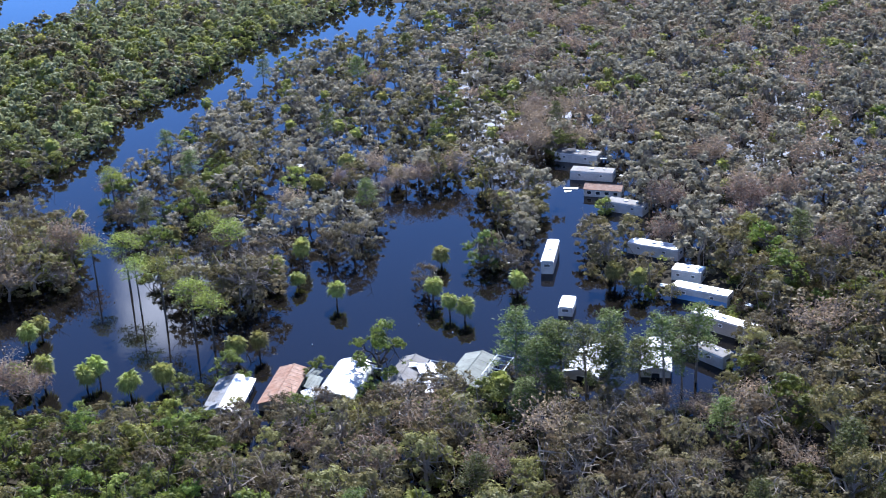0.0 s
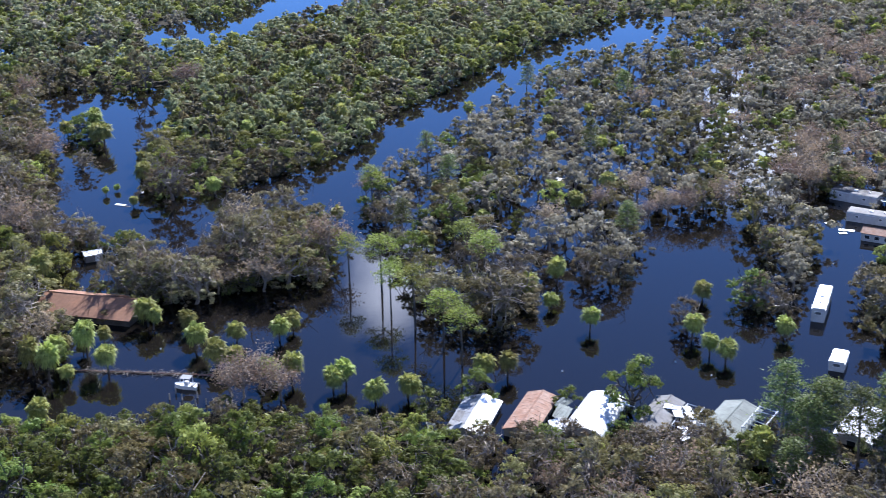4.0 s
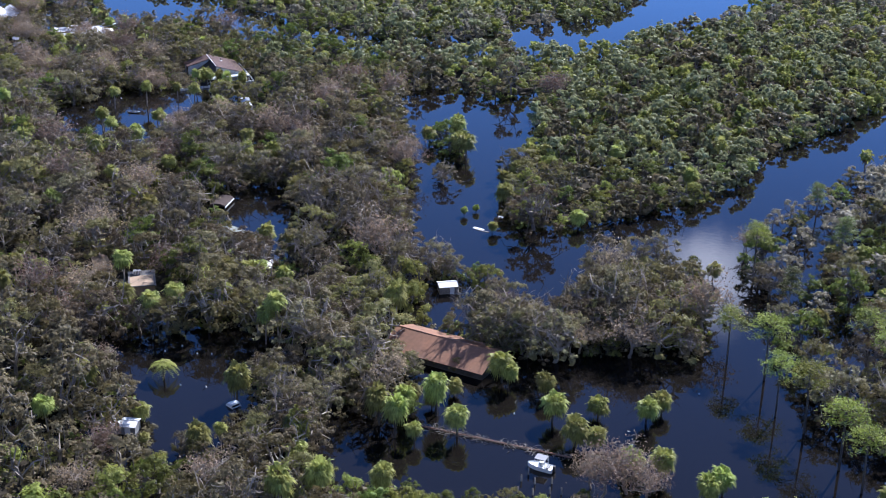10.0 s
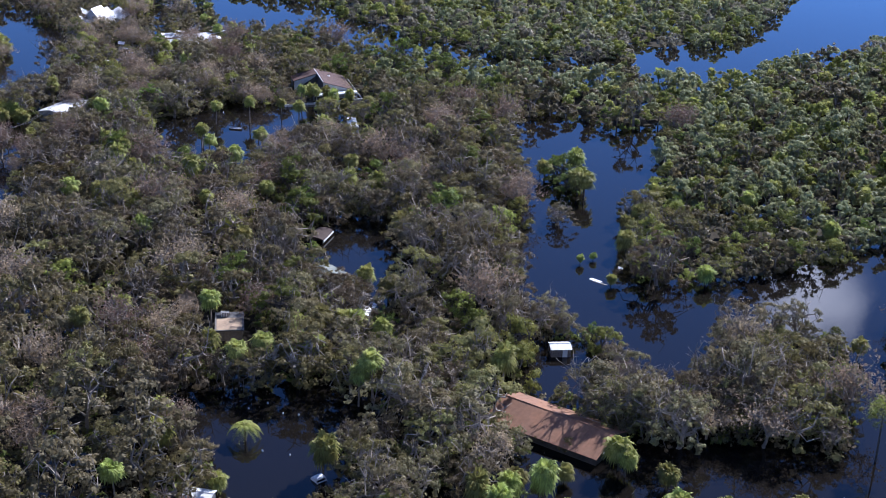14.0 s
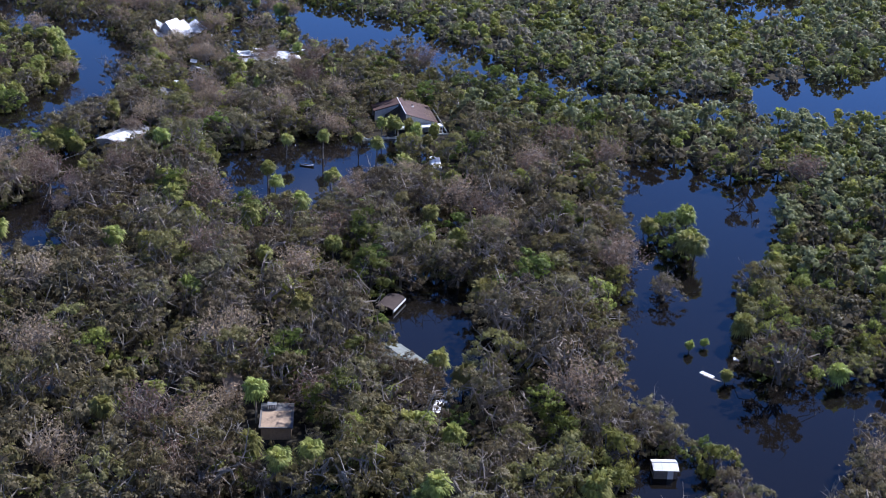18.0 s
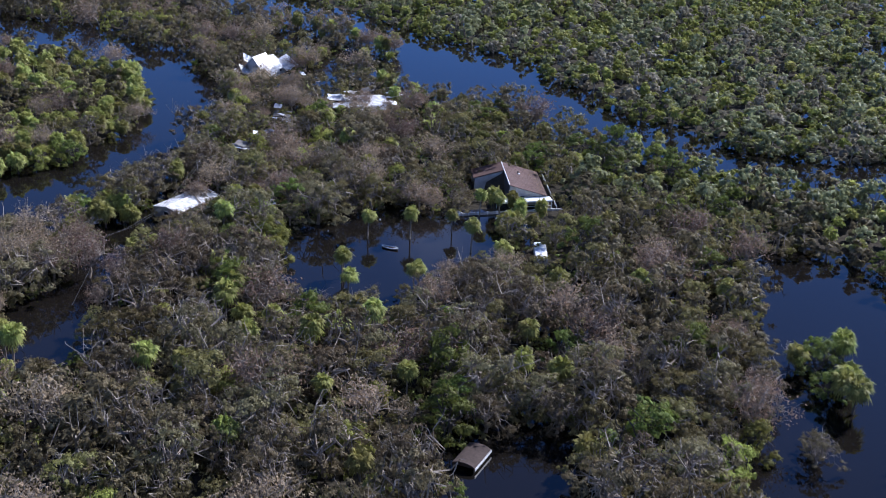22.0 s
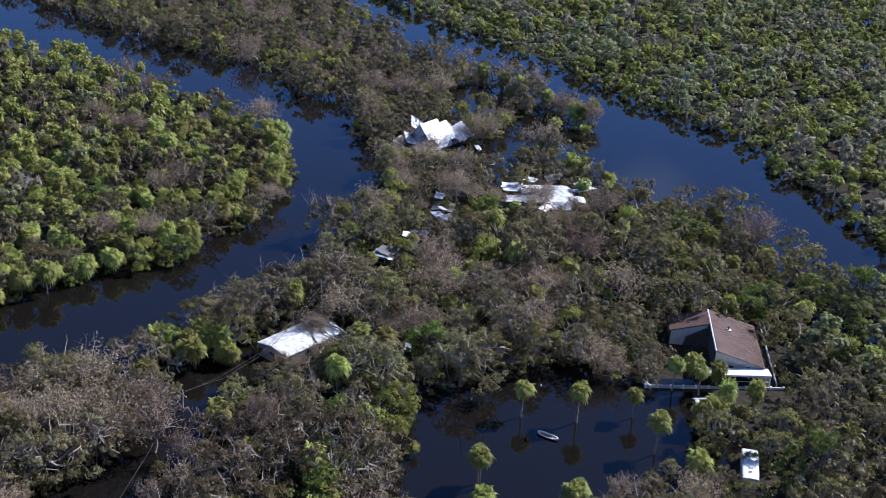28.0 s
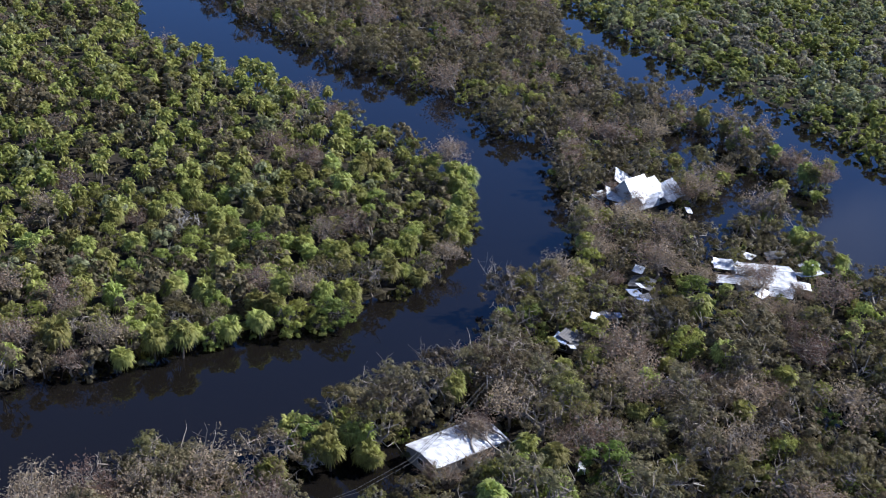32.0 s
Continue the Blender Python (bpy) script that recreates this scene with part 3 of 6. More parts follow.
def swamp_floor():
    """The swamp's bed: far sheet with a finer middle, whose banks rise just over the water under the woods."""
    n = 150
    xs, ys = np.linspace(-520, 420, n), np.linspace(250, 1000, n)
    X, Y = np.meshgrid(xs, ys)
    d = shore(X.ravel(), Y.ravel()).reshape(n, n)
    lump = np.array([[noise.noise((x * 0.035, y * 0.035, 3.0)) for x in xs] for y in ys])
    lifted = np.array([[0.0 if zone(x, y) in ("swamp", "east") else 1.0 for x in xs] for y in ys])  # little of the open swamp's bed shows
    # Lifted dark mud fills gaps between trees, standing in for their dark reflections.
    Z = np.clip(d * (0.05 + 0.05 * lifted) - 0.5, -1.2, -0.42 + 0.5 * lifted) + lump * 0.4
    edge = np.minimum(np.minimum(X - xs[0], xs[-1] - X), np.minimum(Y - ys[0], ys[-1] - Y))
    for pts in (((-205, 470), (-190, 560), (-215, 592), (-330, 580), (-445, 600), (-450, 500)),):  # higher ground of the island
        Z += np.where(inside(pts, X, Y), np.clip(edge_distance(pts, X, Y) * 0.05, 0, 0.75), 0) * np.clip(d * 0.2, 0, 1)
    Z = np.where(edge < 1, -1.2, Z)
    v = np.stack([X, Y, Z], -1).reshape(-1, 3)
    i, j = np.meshgrid(np.arange(n - 1), np.arange(n - 1), indexing="ij")
    a = (i * n + j).ravel()
    quads = np.stack([a, a + 1, a + n + 1, a + n], -1)
    far = 4000.0
    ring = [(-far, -far), (far, -far), (far, far), (-far, far)]
    cor = [0, n - 1, n * n - 1, n * n - n]
    v = np.concatenate([v, [(x, y, -1.2) for x, y in ring]])
    b = n * n
    rim = [[b + k, b + (k + 1) % 4, cor[(k + 1) % 4], cor[k]] for k in range(4)]
    me = np_mesh("ground", v, [np.concatenate([quads, rim])], [MUD], smooth=True)
    return tagged(new("ground", me), "dark wet swamp ground, mostly under flood water", "ground", kind="structure")


swamp_floor()
sheet("water", 4000, 0.0, WATER, "dark blue still flood water reflecting the sky", "water")


# ---- building helpers ----
def part(name, soup, mats, parent, label="", smooth=False):
    """Links a Soup as one mesh object under a thing."""
    ob = new(name, soup.mesh(name, mats if isinstance(mats, (list, tuple)) else [mats], smooth))
    ob.parent = parent
    if label:
        ob["label"] = label
    return ob


def block(x0, x1, y0, y1, z0, z1, soup=None, slot=0):
    s = soup or Soup()
    s.add([(x0, y0, z0), (x1, y0, z0), (x1, y1, z0), (x0, y1, z0), (x0, y0, z1), (x1, y0, z1), (x1, y1, z1), (x0, y1, z1)],
          [[0, 3, 2, 1], [4, 5, 6, 7], [0, 1, 5, 4], [1, 2, 6, 5], [2, 3, 7, 6], [3, 0, 4, 7]], slot)
    return s


def prism(profile, y0, y1, soup=None, slot=0):
    """A closed profile of (x, z) points drawn out along y."""
    s = soup or Soup()
    n = len(profile)
    v = [(x, y0, z) for x, z in profile] + [(x, y1, z) for x, z in profile]
    s.add(v, [[i, (i + 1) % n, n + (i + 1) % n, n + i] for i in range(n)], slot)
    caps = []
    for k in range(1, n - 1):
        caps += [[0, k + 1, k], [n, n + k, n + k + 1]]
    s.t.append(np.asarray(caps, np.int32) + s.n - 2 * n)
    s.ts.append(np.full(len(caps), slot, np.int32))
    return s


def stand(name, x, y, heading, label, category, group="", tilt=0.0, pitch=0.0, z=0.0):
    """An Empty at a thing's base; heading: degrees of its long axis (local y) from +y, counterclockwise."""
    e = new(name)
    e.matrix_world = pose(x, y, z, pitch, tilt, heading)
    e.empty_display_size = 0.5
    return tagged(e, label, category, group)


def roof_slab(w, run, z_eave, z_ridge, over, thick, side):
    """One sloping roof plane from eave to ridge with raised seams; side: -1 or 1."""
    s = Soup()
    x0, x1 = side * (w / 2 + over), 0.0
    drop = (z_ridge - z_eave) / (w / 2) * over
    pts = [(x0, z_eave - drop), (x1, z_ridge), (x1, z_ridge - thick), (x0, z_eave - drop - thick)]
    prism(pts, -run / 2 - over * 0.6, run / 2 + over * 0.6, s)
    return s


def seams(w, run, z_eave, z_ridge, over, side, step):
    out = []
    drop = (z_ridge - z_eave) / (w / 2) * over
    y = -run / 2
    while y <= run / 2:
        s = Soup()
        x0 = side * (w / 2 + over)
        s.add([(x0, y - 0.03, z_eave - drop), (x0, y + 0.03, z_eave - drop), (0, y + 0.03, z_ridge), (0, y - 0.03, z_ridge),
               (x0, y - 0.02, z_eave - drop + 0.02), (x0, y + 0.02, z_eave - drop + 0.02), (0, y + 0.02, z_ridge + 0.02), (0, y - 0.02, z_ridge + 0.02)],
              [[4, 5, 6, 7], [0, 1, 5, 4], [1, 2, 6, 5], [3, 0, 4, 7], [2, 3, 7, 6]])
        out.append(s)
        y += step
    return out


def window(parent, x, y, z, nx, ny, w, h, glass=None):
    """A framed window on a wall whose outward normal is (nx, ny), along one of the local axes."""
    def slab(out0, out1, half, z0, z1):
        if abs(nx) > 0.5:
            a, b = sorted((x + nx * out0, x + nx * out1))
            return block(a, b, y - half, y + half, z0, z1)
        a, b = sorted((y + ny * out0, y + ny * out1))
        return block(x - half, x + half, a, b, z0, z1)
    fr = part("window", slab(-0.03, 0.05, w / 2 + 0.07, z - h / 2 - 0.07, z + h / 2 + 0.07), TRIM, parent)
    part("pane", slab(0.051, 0.062, w / 2, z - h / 2, z + h / 2), glass or GLASS, fr, "dark glass pane")
    return fr


def mobile_home(x, y, heading, L, W, eave, ridge, wall, roof, label, group="", tilt=0.0, pitch=0.0, seam=1.2, over=0.25, round_roof=False, z=0.0, wins=4, name="mobile_home", category="mobile home", roof_west=None):
    e = stand(name, x, y, heading, label, category, group, tilt, pitch, z)
    if round_roof:
        prof = [(-W / 2, -1.0), (W / 2, -1.0), (W / 2, eave)] + [(W / 2 * math.cos(a), eave + (ridge - eave) * math.sin(a)) for a in np.linspace(0.2, math.pi - 0.2, 7)] + [(-W / 2, eave)]
        prism(prof, -L / 2, L / 2, sp := Soup())
        part("body", sp, wall, e)
        arch = [((W / 2 + over) * math.cos(a), eave - 0.12 + (ridge - eave + 0.2) * math.sin(a)) for a in np.linspace(0, math.pi, 11)]
        n = len(arch)
        s = Soup()
        under = [(px * 0.985, pz - 0.07) for px, pz in arch]
        y0, y1 = -L / 2 - over, L / 2 + over
        s.add([(px, yy, pz) for row in (arch, under) for yy in (y0, y1) for px, pz in row],
              [q for k in range(n - 1) for q in ([k, k + 1, n + k + 1, n + k], [2 * n + k, 3 * n + k, 3 * n + k + 1, 2 * n + k + 1], [k, 2 * n + k, 2 * n + k + 1, k + 1], [n + k, n + k + 1, 3 * n + k + 1, 3 * n + k])])
        part("roof", s, roof, e)
        for yy in np.arange(-L / 2, L / 2, 1.5):
            s = Soup()
            s.tube([(px, yy, pz + 0.02) for px, pz in arch], [0.03] * n, 4)
            part("roof_seam", s, roof, e)
    else:
        part("body", prism([(-W / 2, -1.0), (W / 2, -1.0), (W / 2, eave), (0, ridge - 0.1), (-W / 2, eave)], -L / 2, L / 2), wall, e)
        for side in (-1, 1):
            part("roof_panel", roof_slab(W, L, eave, ridge, over, 0.08, side), roof_west if roof_west and side < 0 else roof, e)
            for s in seams(W, L, eave, ridge, over, side, seam):
                part("roof_seam", s, roof_west if roof_west and side < 0 else roof, e)
        rc = Soup()
        prism([(-0.16, ridge - 0.05), (0.16, ridge - 0.05), (0, ridge + 0.09)], -L / 2 - over * 0.6, L / 2 + over * 0.6, rc)
        part("ridge_cap", rc, roof, e)
    for k in range(wins):
        yy = -L / 2 + L * (k + 0.6) / (wins + 0.2)
        for sx in (-1, 1):
            window(e, sx * W / 2, yy, eave * 0.6, sx, 0, 0.9, 0.7)
    window(e, 0, -L / 2, eave * 0.6, 0, -1, 1.3, 0.8)
    part("door", block(W / 2 - 0.02, W / 2 + 0.05, L * 0.08, L * 0.08 + 0.85, -0.6, eave * 0.86), TRIM, e)
    return e


def travel_trailer(x, y, heading, L, W, H, wall, roof, label, group="", tilt=0.0, pitch=0.0, stripe=None, z=0.0, extras=True, rack=False, name="travel_trailer", category="travel trailer"):
    """A box trailer half under water: rounded body, slightly crowned roof, windows, door, vents and cooler."""
    e = stand(name, x, y, heading, label, category, group, tilt, pitch, z)
    r = 0.18
    body = [(-W / 2, -0.9), (W / 2, -0.9), (W / 2, H - r), (W / 2 - r * 0.3, H - r * 0.3), (W / 2 - r, H), (-W / 2 + r, H), (-W / 2 + r * 0.3, H - r * 0.3), (-W / 2, H - r)]
    s = Soup()
    prism(body, -L / 2, L / 2, s)
    part("body", s, wall, e)
    top = [(-W / 2 + 0.05, H + 0.004), (W / 2 - 0.05, H + 0.004), (W / 2 - 0.3, H + 0.07), (-W / 2 + 0.3, H + 0.07)]
    part("roof", prism(top, -L / 2 + 0.05, L / 2 - 0.05), roof, e)
    if stripe:
        for sx in (-1, 1):
            a, b = sorted((sx * (W / 2 + 0.004), sx * (W / 2 + 0.02)))
            part("stripe", block(a, b, -L / 2 + 0.1, L / 2 - 0.1, 0.25, H * 0.52), stripe, e)
    n = max(2, int(L / 3.6))
    for k in range(n):
        yy = -L / 2 + L * (k + 0.55) / n
        for sx in (-1, 1):
            if (k + (sx > 0)) % 3 != 2:
                window(e, sx * W / 2, yy, H * 0.66, sx, 0, 0.6, 0.42, SHADE_GLASS)
    window(e, 0, -L / 2, H * 0.66, 0, -1, 1.1, 0.5, SHADE_GLASS)
    part("door", block(W / 2 - 0.01, W / 2 + 0.04, 0.3, 1.05, -0.4, H * 0.86), TRIM, e)
    for sx in (-1, 1):
        a, b = sorted((sx * (W / 2 - 0.02), sx * (W / 2 + 0.05)))
        part("rail", block(a, b, -L / 2, L / 2, H - 0.24, H - 0.19), TRIM, e)
    if extras:
        for yy, sx, sy in ((L * 0.02, 0.8, 0.7), (-L * 0.27, 0.4, 0.4)):
            part("roof_vent" if sx < 0.8 else "air_conditioner", prism([(-sx / 2, H + 0.07), (sx / 2, H + 0.07), (sx * 0.4, H + 0.30), (-sx * 0.4, H + 0.30)], yy - sy / 2, yy + sy / 2), TRIM, e)
    if rack:
        for k in range(5):
            yy = L * 0.18 + k * 0.7
            part("rack_bar", block(-W / 2 + 0.3, W / 2 - 0.3, yy - 0.05, yy + 0.05, H + 0.45, H + 0.53), TRIM, e)
        for sx in (-1, 1):
            part("rack_rail", block(sx * (W / 2 - 0.3) - 0.05, sx * (W / 2 - 0.3) + 0.05, L * 0.18 - 0.1, L * 0.18 + 2.9, H + 0.37, H + 0.45), TRIM, e)
            for yy in (L * 0.18, L * 0.18 + 2.8):
                part("rack_leg", block(sx * (W / 2 - 0.3) - 0.04, sx * (W / 2 - 0.3) + 0.04, yy - 0.04, yy + 0.04, H + 0.004, H + 0.37), TRIM, e)
        fr = window(e, -W / 2, L * 0.30, H * 0.5, -1, 0, 1.3, 0.9, SHADE_GLASS)
        for k in (-0.22, 0.22):
            part("muntin", block(-W / 2 - 0.08, -W / 2 - 0.063, L * 0.30 + k - 0.03, L * 0.30 + k + 0.03, H * 0.5 - 0.45, H * 0.5 + 0.45), TRIM, fr)
    return e


ROOFS = []  # footprints kept free of trees: x, y, radius


def keep(x, y, r):
    ROOFS.append((x, y, r))


# ---- mobile homes along the southern shore ----
g = "mobile homes on the southern shore"
# Its west slope is greyed to paint shade on the white roof.
mobile_home(94.3, 382.4, -17, 11.0, 5.6, 2.2, 3.1, GREY_WALL, WHITE_METAL, "flooded mobile home with a bright white metal roof under bare branches", g, z=-1.0, roof_west=PALE_GREY_METAL)
mobile_home(103, 383.1, -21, 12.2, 4.6, 2.3, 3.0, GREY_WALL, RUST, "flooded mobile home with a rust-brown metal roof", g, z=-1.0, roof_west=RUST)
mobile_home(112.6, 381.9, -25, 11.7, 6.0, 2.2, 3.3, WHITE_WALL, WHITE_METAL, "flooded mobile home with a smooth arched white roof", g, round_roof=True, z=-1.0)
mobile_home(122, 381.6, -28, 11.7, 4.2, 2.3, 3.0, GREY_WALL, GREY_METAL, "flooded mobile home with a grey gabled metal roof", g, z=-1.0, seam=2.4)
mobile_home(132.6, 380.1, -33, 10.7, 5.6, 2.3, 3.2, GREY_WALL, GREEN_ROOF, "flooded mobile home with a weathered green-grey roof", g, z=-1.0, seam=2.6)
mobile_home(151.8, 378.2, -36, 9.7, 5.4, 2.3, 3.1, WHITE_WALL, WHITE_METAL, "white-roofed mobile home behind tall pines", g, z=-1.0)
mobile_home(162.4, 377.1, -20, 10.7, 4.6, 2.3, 3.1, WHITE_WALL, WHITE_METAL, "white mobile home with a torn metal roof", g, z=-1.0)
for a, b in ((95, 381), (103, 381), (112.6, 380), (122, 380), (132.6, 378), (151.8, 376.6), (162.4, 375.5)):
    keep(a, b, 4.6)

# ---- trailers and park homes along the eastern shore ----
g = "trailers along the eastern shore"
travel_trailer(181.0, 481.5, 54, 10.6, 4.2, 2.6, WHITE_WALL, GREY_METAL, "long white park trailer with grey flat roof in flood water", g, z=-0.4)
travel_trailer(180.3, 468.0, 61, 9.8, 3.8, 2.5, WHITE_WALL, GREY_METAL, "white and grey trailer in flood water beside palms", g, z=-0.4)
mobile_home(179.3, 456.6, 61, 8.2, 3.8, 2.2, 2.9, WHITE_WALL, RUST, "white mobile home with a rust-orange roof", g, z=-0.4)
travel_trailer(180.6, 445.0, 47, 8.6, 3.2, 2.6, WHITE_WALL, GREY_METAL, "grey-roofed white trailer among bare trees", g, z=-0.4)
travel_trailer(178.0, 420.4, 48, 10.4, 3.0, 2.7, WHITE_WALL, WHITE_METAL, "white-roofed trailer half hidden by trees", g, z=-0.4)
travel_trailer(179.7, 407.2, 53, 5.6, 3.4, 2.7, WHITE_WALL, WHITE_METAL, "short white trailer with a clean white roof", g, z=-0.4)
travel_trailer(178.6, 397.9, 46, 10.6, 2.9, 2.7, WHITE_WALL, WHITE_METAL, "white trailer with a sky-blue lower side", g, stripe=BLUE_WALL, z=-0.4)
travel_trailer(177.4, 384.6, 36, 12.2, 2.7, 2.8, BEIGE_WALL, WHITE_METAL, "beige trailer with white roof and rack, tilted by flood", g, tilt=3, z=-0.4, rack=True)
travel_trailer(170.4, 376.8, 28, 10.2, 2.6, 2.6, WHITE_WALL, GREY_METAL, "long narrow white trailer at the end of the row", g, tilt=-2, z=-0.4)
for a, b in ((180.8, 477.5), (180, 465), (178.6, 453), (179, 440.5), (177.7, 418), (179.7, 405.6), (178.4, 395.6), (177, 383), (170.5, 375)):
    keep(a, b, 5.5)
travel_trailer(157.5, 422.4, -22, 11.2, 2.3, 2.6, WHITE_WALL, WHITE_METAL, "white motor coach stranded alone in open flood water", name="motor_coach", category="motor coach")
travel_trailer(154.4, 400.3, -24, 5.0, 2.5, 1.7, WHITE_WALL, WHITE_METAL, "small white box trailer sunk in flood water", extras=False, name="box_trailer", category="trailer")
keep(157.5, 421, 7)
keep(154.4, 400, 4)

# ---- the long house with the faded red roof ----
mobile_home(25.4, 425.2, 76, 19.0, 9.6, 1.5, 3.2, SHADE_WALL, RED_ROOF, "long low house with faded red metal roof, deeply flooded", seam=1.2, over=0.5, wins=0, name="long_house", category="house")
for k in (-6, 0, 6):
    keep(26 + k, 425 - k * 0.25, 4.6)

for k in range(7):
    r_ = Soup()
    r_.tube([(0, 0, 0), (3.2, 0, -1.0)], (0.06, 0.06), 4)
    bare_rafter = stand("rafter", 34.2 + k * 0.25, 422.6 - k * 0.06, 250, "pale bare rafter past the torn roof end", "rafter", "bare rafters of the long house", z=2.5)
    part("beam", r_, BARK_PALE, bare_rafter)

# ---- sheds, boathouse ----
mobile_home(18.3, 451.0, -63, 3.4, 2.6, 1.6, 2.0, WOOD, WHITE_METAL, "small open shed with a white metal roof in flood water", wins=0, name="shed", category="shed")
def boathouse():
    e = stand("boathouse", -42.4, 481.4, 6, "open boathouse with a curved brown roof and white fascia", "boathouse", z=-0.3)
    arch = [(1.9 * math.cos(a), 0.95 + 0.7 * math.sin(a)) for a in np.linspace(0.15, math.pi - 0.15, 9)]
    part("roof", prism(arch + [(x * 0.96, z - 0.1) for x, z in arch[::-1]], -3.0, 3.0), DARK_BROWN, e)
    part("fascia", block(1.885, 1.95, -3.02, 3.02, 0.7, 1.12), TRIM, e, "white fascia board")
    for x in (-1.7, 1.7):
        for y in (-2.8, 0.0, 2.8):
            part("post", block(x - 0.08, x + 0.08, y - 0.08, y + 0.08, -1.0, 1.0), SHADE_WALL, e)
    part("back_wall", block(-1.7, 1.7, 2.9, 2.98, -1.0, 1.0), SHADE_WALL, e)


boathouse()
keep(18.3, 451, 4.5)
keep(-41, 481, 6.6)

# ---- the brown-roofed house with its carport and fence ----
keep(-92, 585, 10)
keep(-84, 590, 4)
keep(-91, 570, 5)
keep(-84, 578, 8)
mobile_home(-143.0, 532.3, 1, 13.4, 6.8, 2.4, 3.0, GREY_WALL, WHITE_DIRTY, "house with a white metal roof littered with branches", seam=0.9, name="house", category="house")
keep(-142.6, 528.6, 4.2)
keep(-142.6, 535.4, 4.2)
keep(-151.5, 516.5, 4.5)
keep(-200, 628, 10)
keep(-157, 618.7, 9)
mobile_home(-28.2, 459.0, 62, 12.0, 7.0, 2.2, 3.2, WHITE_WALL, GREEN_ROOF, "grey-green-roofed house buried under fallen branches", name="house", category="house")
keep(-30.5, 461.5, 3.4)
for a, b, r in ((-170.7, 598.7, 2.4), (-165, 594, 2.4), (-159.5, 581, 2.4), (-158, 569, 2.8), (-128.6, 543.6, 1.6), (-49, 441, 2.6), (-166, 617.5, 2.2), (-150, 616, 2.2), (-188, 633, 1.6), (-17.6, 453.5, 2.2)):
    keep(a, b, r)
keep(-69, 555, 4.5)
keep(-13.9, 386.8, 2.5)
keep(-1.2, 397.3, 3.0)
keep(-36.6, 434.2, 5.0)
keep(-85, 567.5, 2)

# ---- woods ----
REGION = [(62, 338), (185, 318), (205, 335), (355, 620), (350, 650), (265, 735), (135, 785), (62, 840), (-20, 875), (-125, 915), (-205, 925),
          (-310, 890), (-375, 730), (-440, 650), (-450, 560), (-215, 455), (-165, 458), (-110, 432), (-66, 392), (-40, 362), (0, 346)]


# spacing, height and the shares of browned oak, leafy tree, green tree, mangrove, palm, pine, bare tree
MIX = {"island": (3.5, 6.7, (0.18, 0.07, 0.02, 0.25, 0.42, 0.0, 0.06)),
       "tip": (4.1, 7.9, (0.44, 0.14, 0.03, 0.05, 0.14, 0.0, 0.20)),
       "north": (4.5, 6.6, (0.12, 0.28, 0.08, 0.34, 0.18, 0.0, 0.0)),
       "east": (4.5, 7.8, (0.50, 0.16, 0.03, 0.04, 0.07, 0.0, 0.20)),
       "mangrove": (4.0, 7.2, (0.12, 0.36, 0.12, 0.26, 0.14, 0.0, 0.0)),
       "swamp": (5.3, 7.4, (0.50, 0.26, 0.06, 0.04, 0.09, 0.02, 0.03)),
       "south": (4.2, 8.8, (0.04, 0.14, 0.68, 0.12, 0.02, 0.0, 0.0)),
       "south_west": (4.5, 8.4, (0.18, 0.36, 0.10, 0.26, 0.08, 0.0, 0.02)),
       "back": (4.6, 8.5, (0.28, 0.42, 0.14, 0.0, 0.10, 0.0, 0.06)),
       "south_east": (4.6, 8.6, (0.40, 0.30, 0.10, 0.0, 0.03, 0.11, 0.06)),
       "peninsula": (5.0, 9.4, (0.45, 0.26, 0.04, 0.05, 0.09, 0.0, 0.11))}
KINDS = ("oak", "leafy", "green", "mangrove", "palm", "pine", "bare")


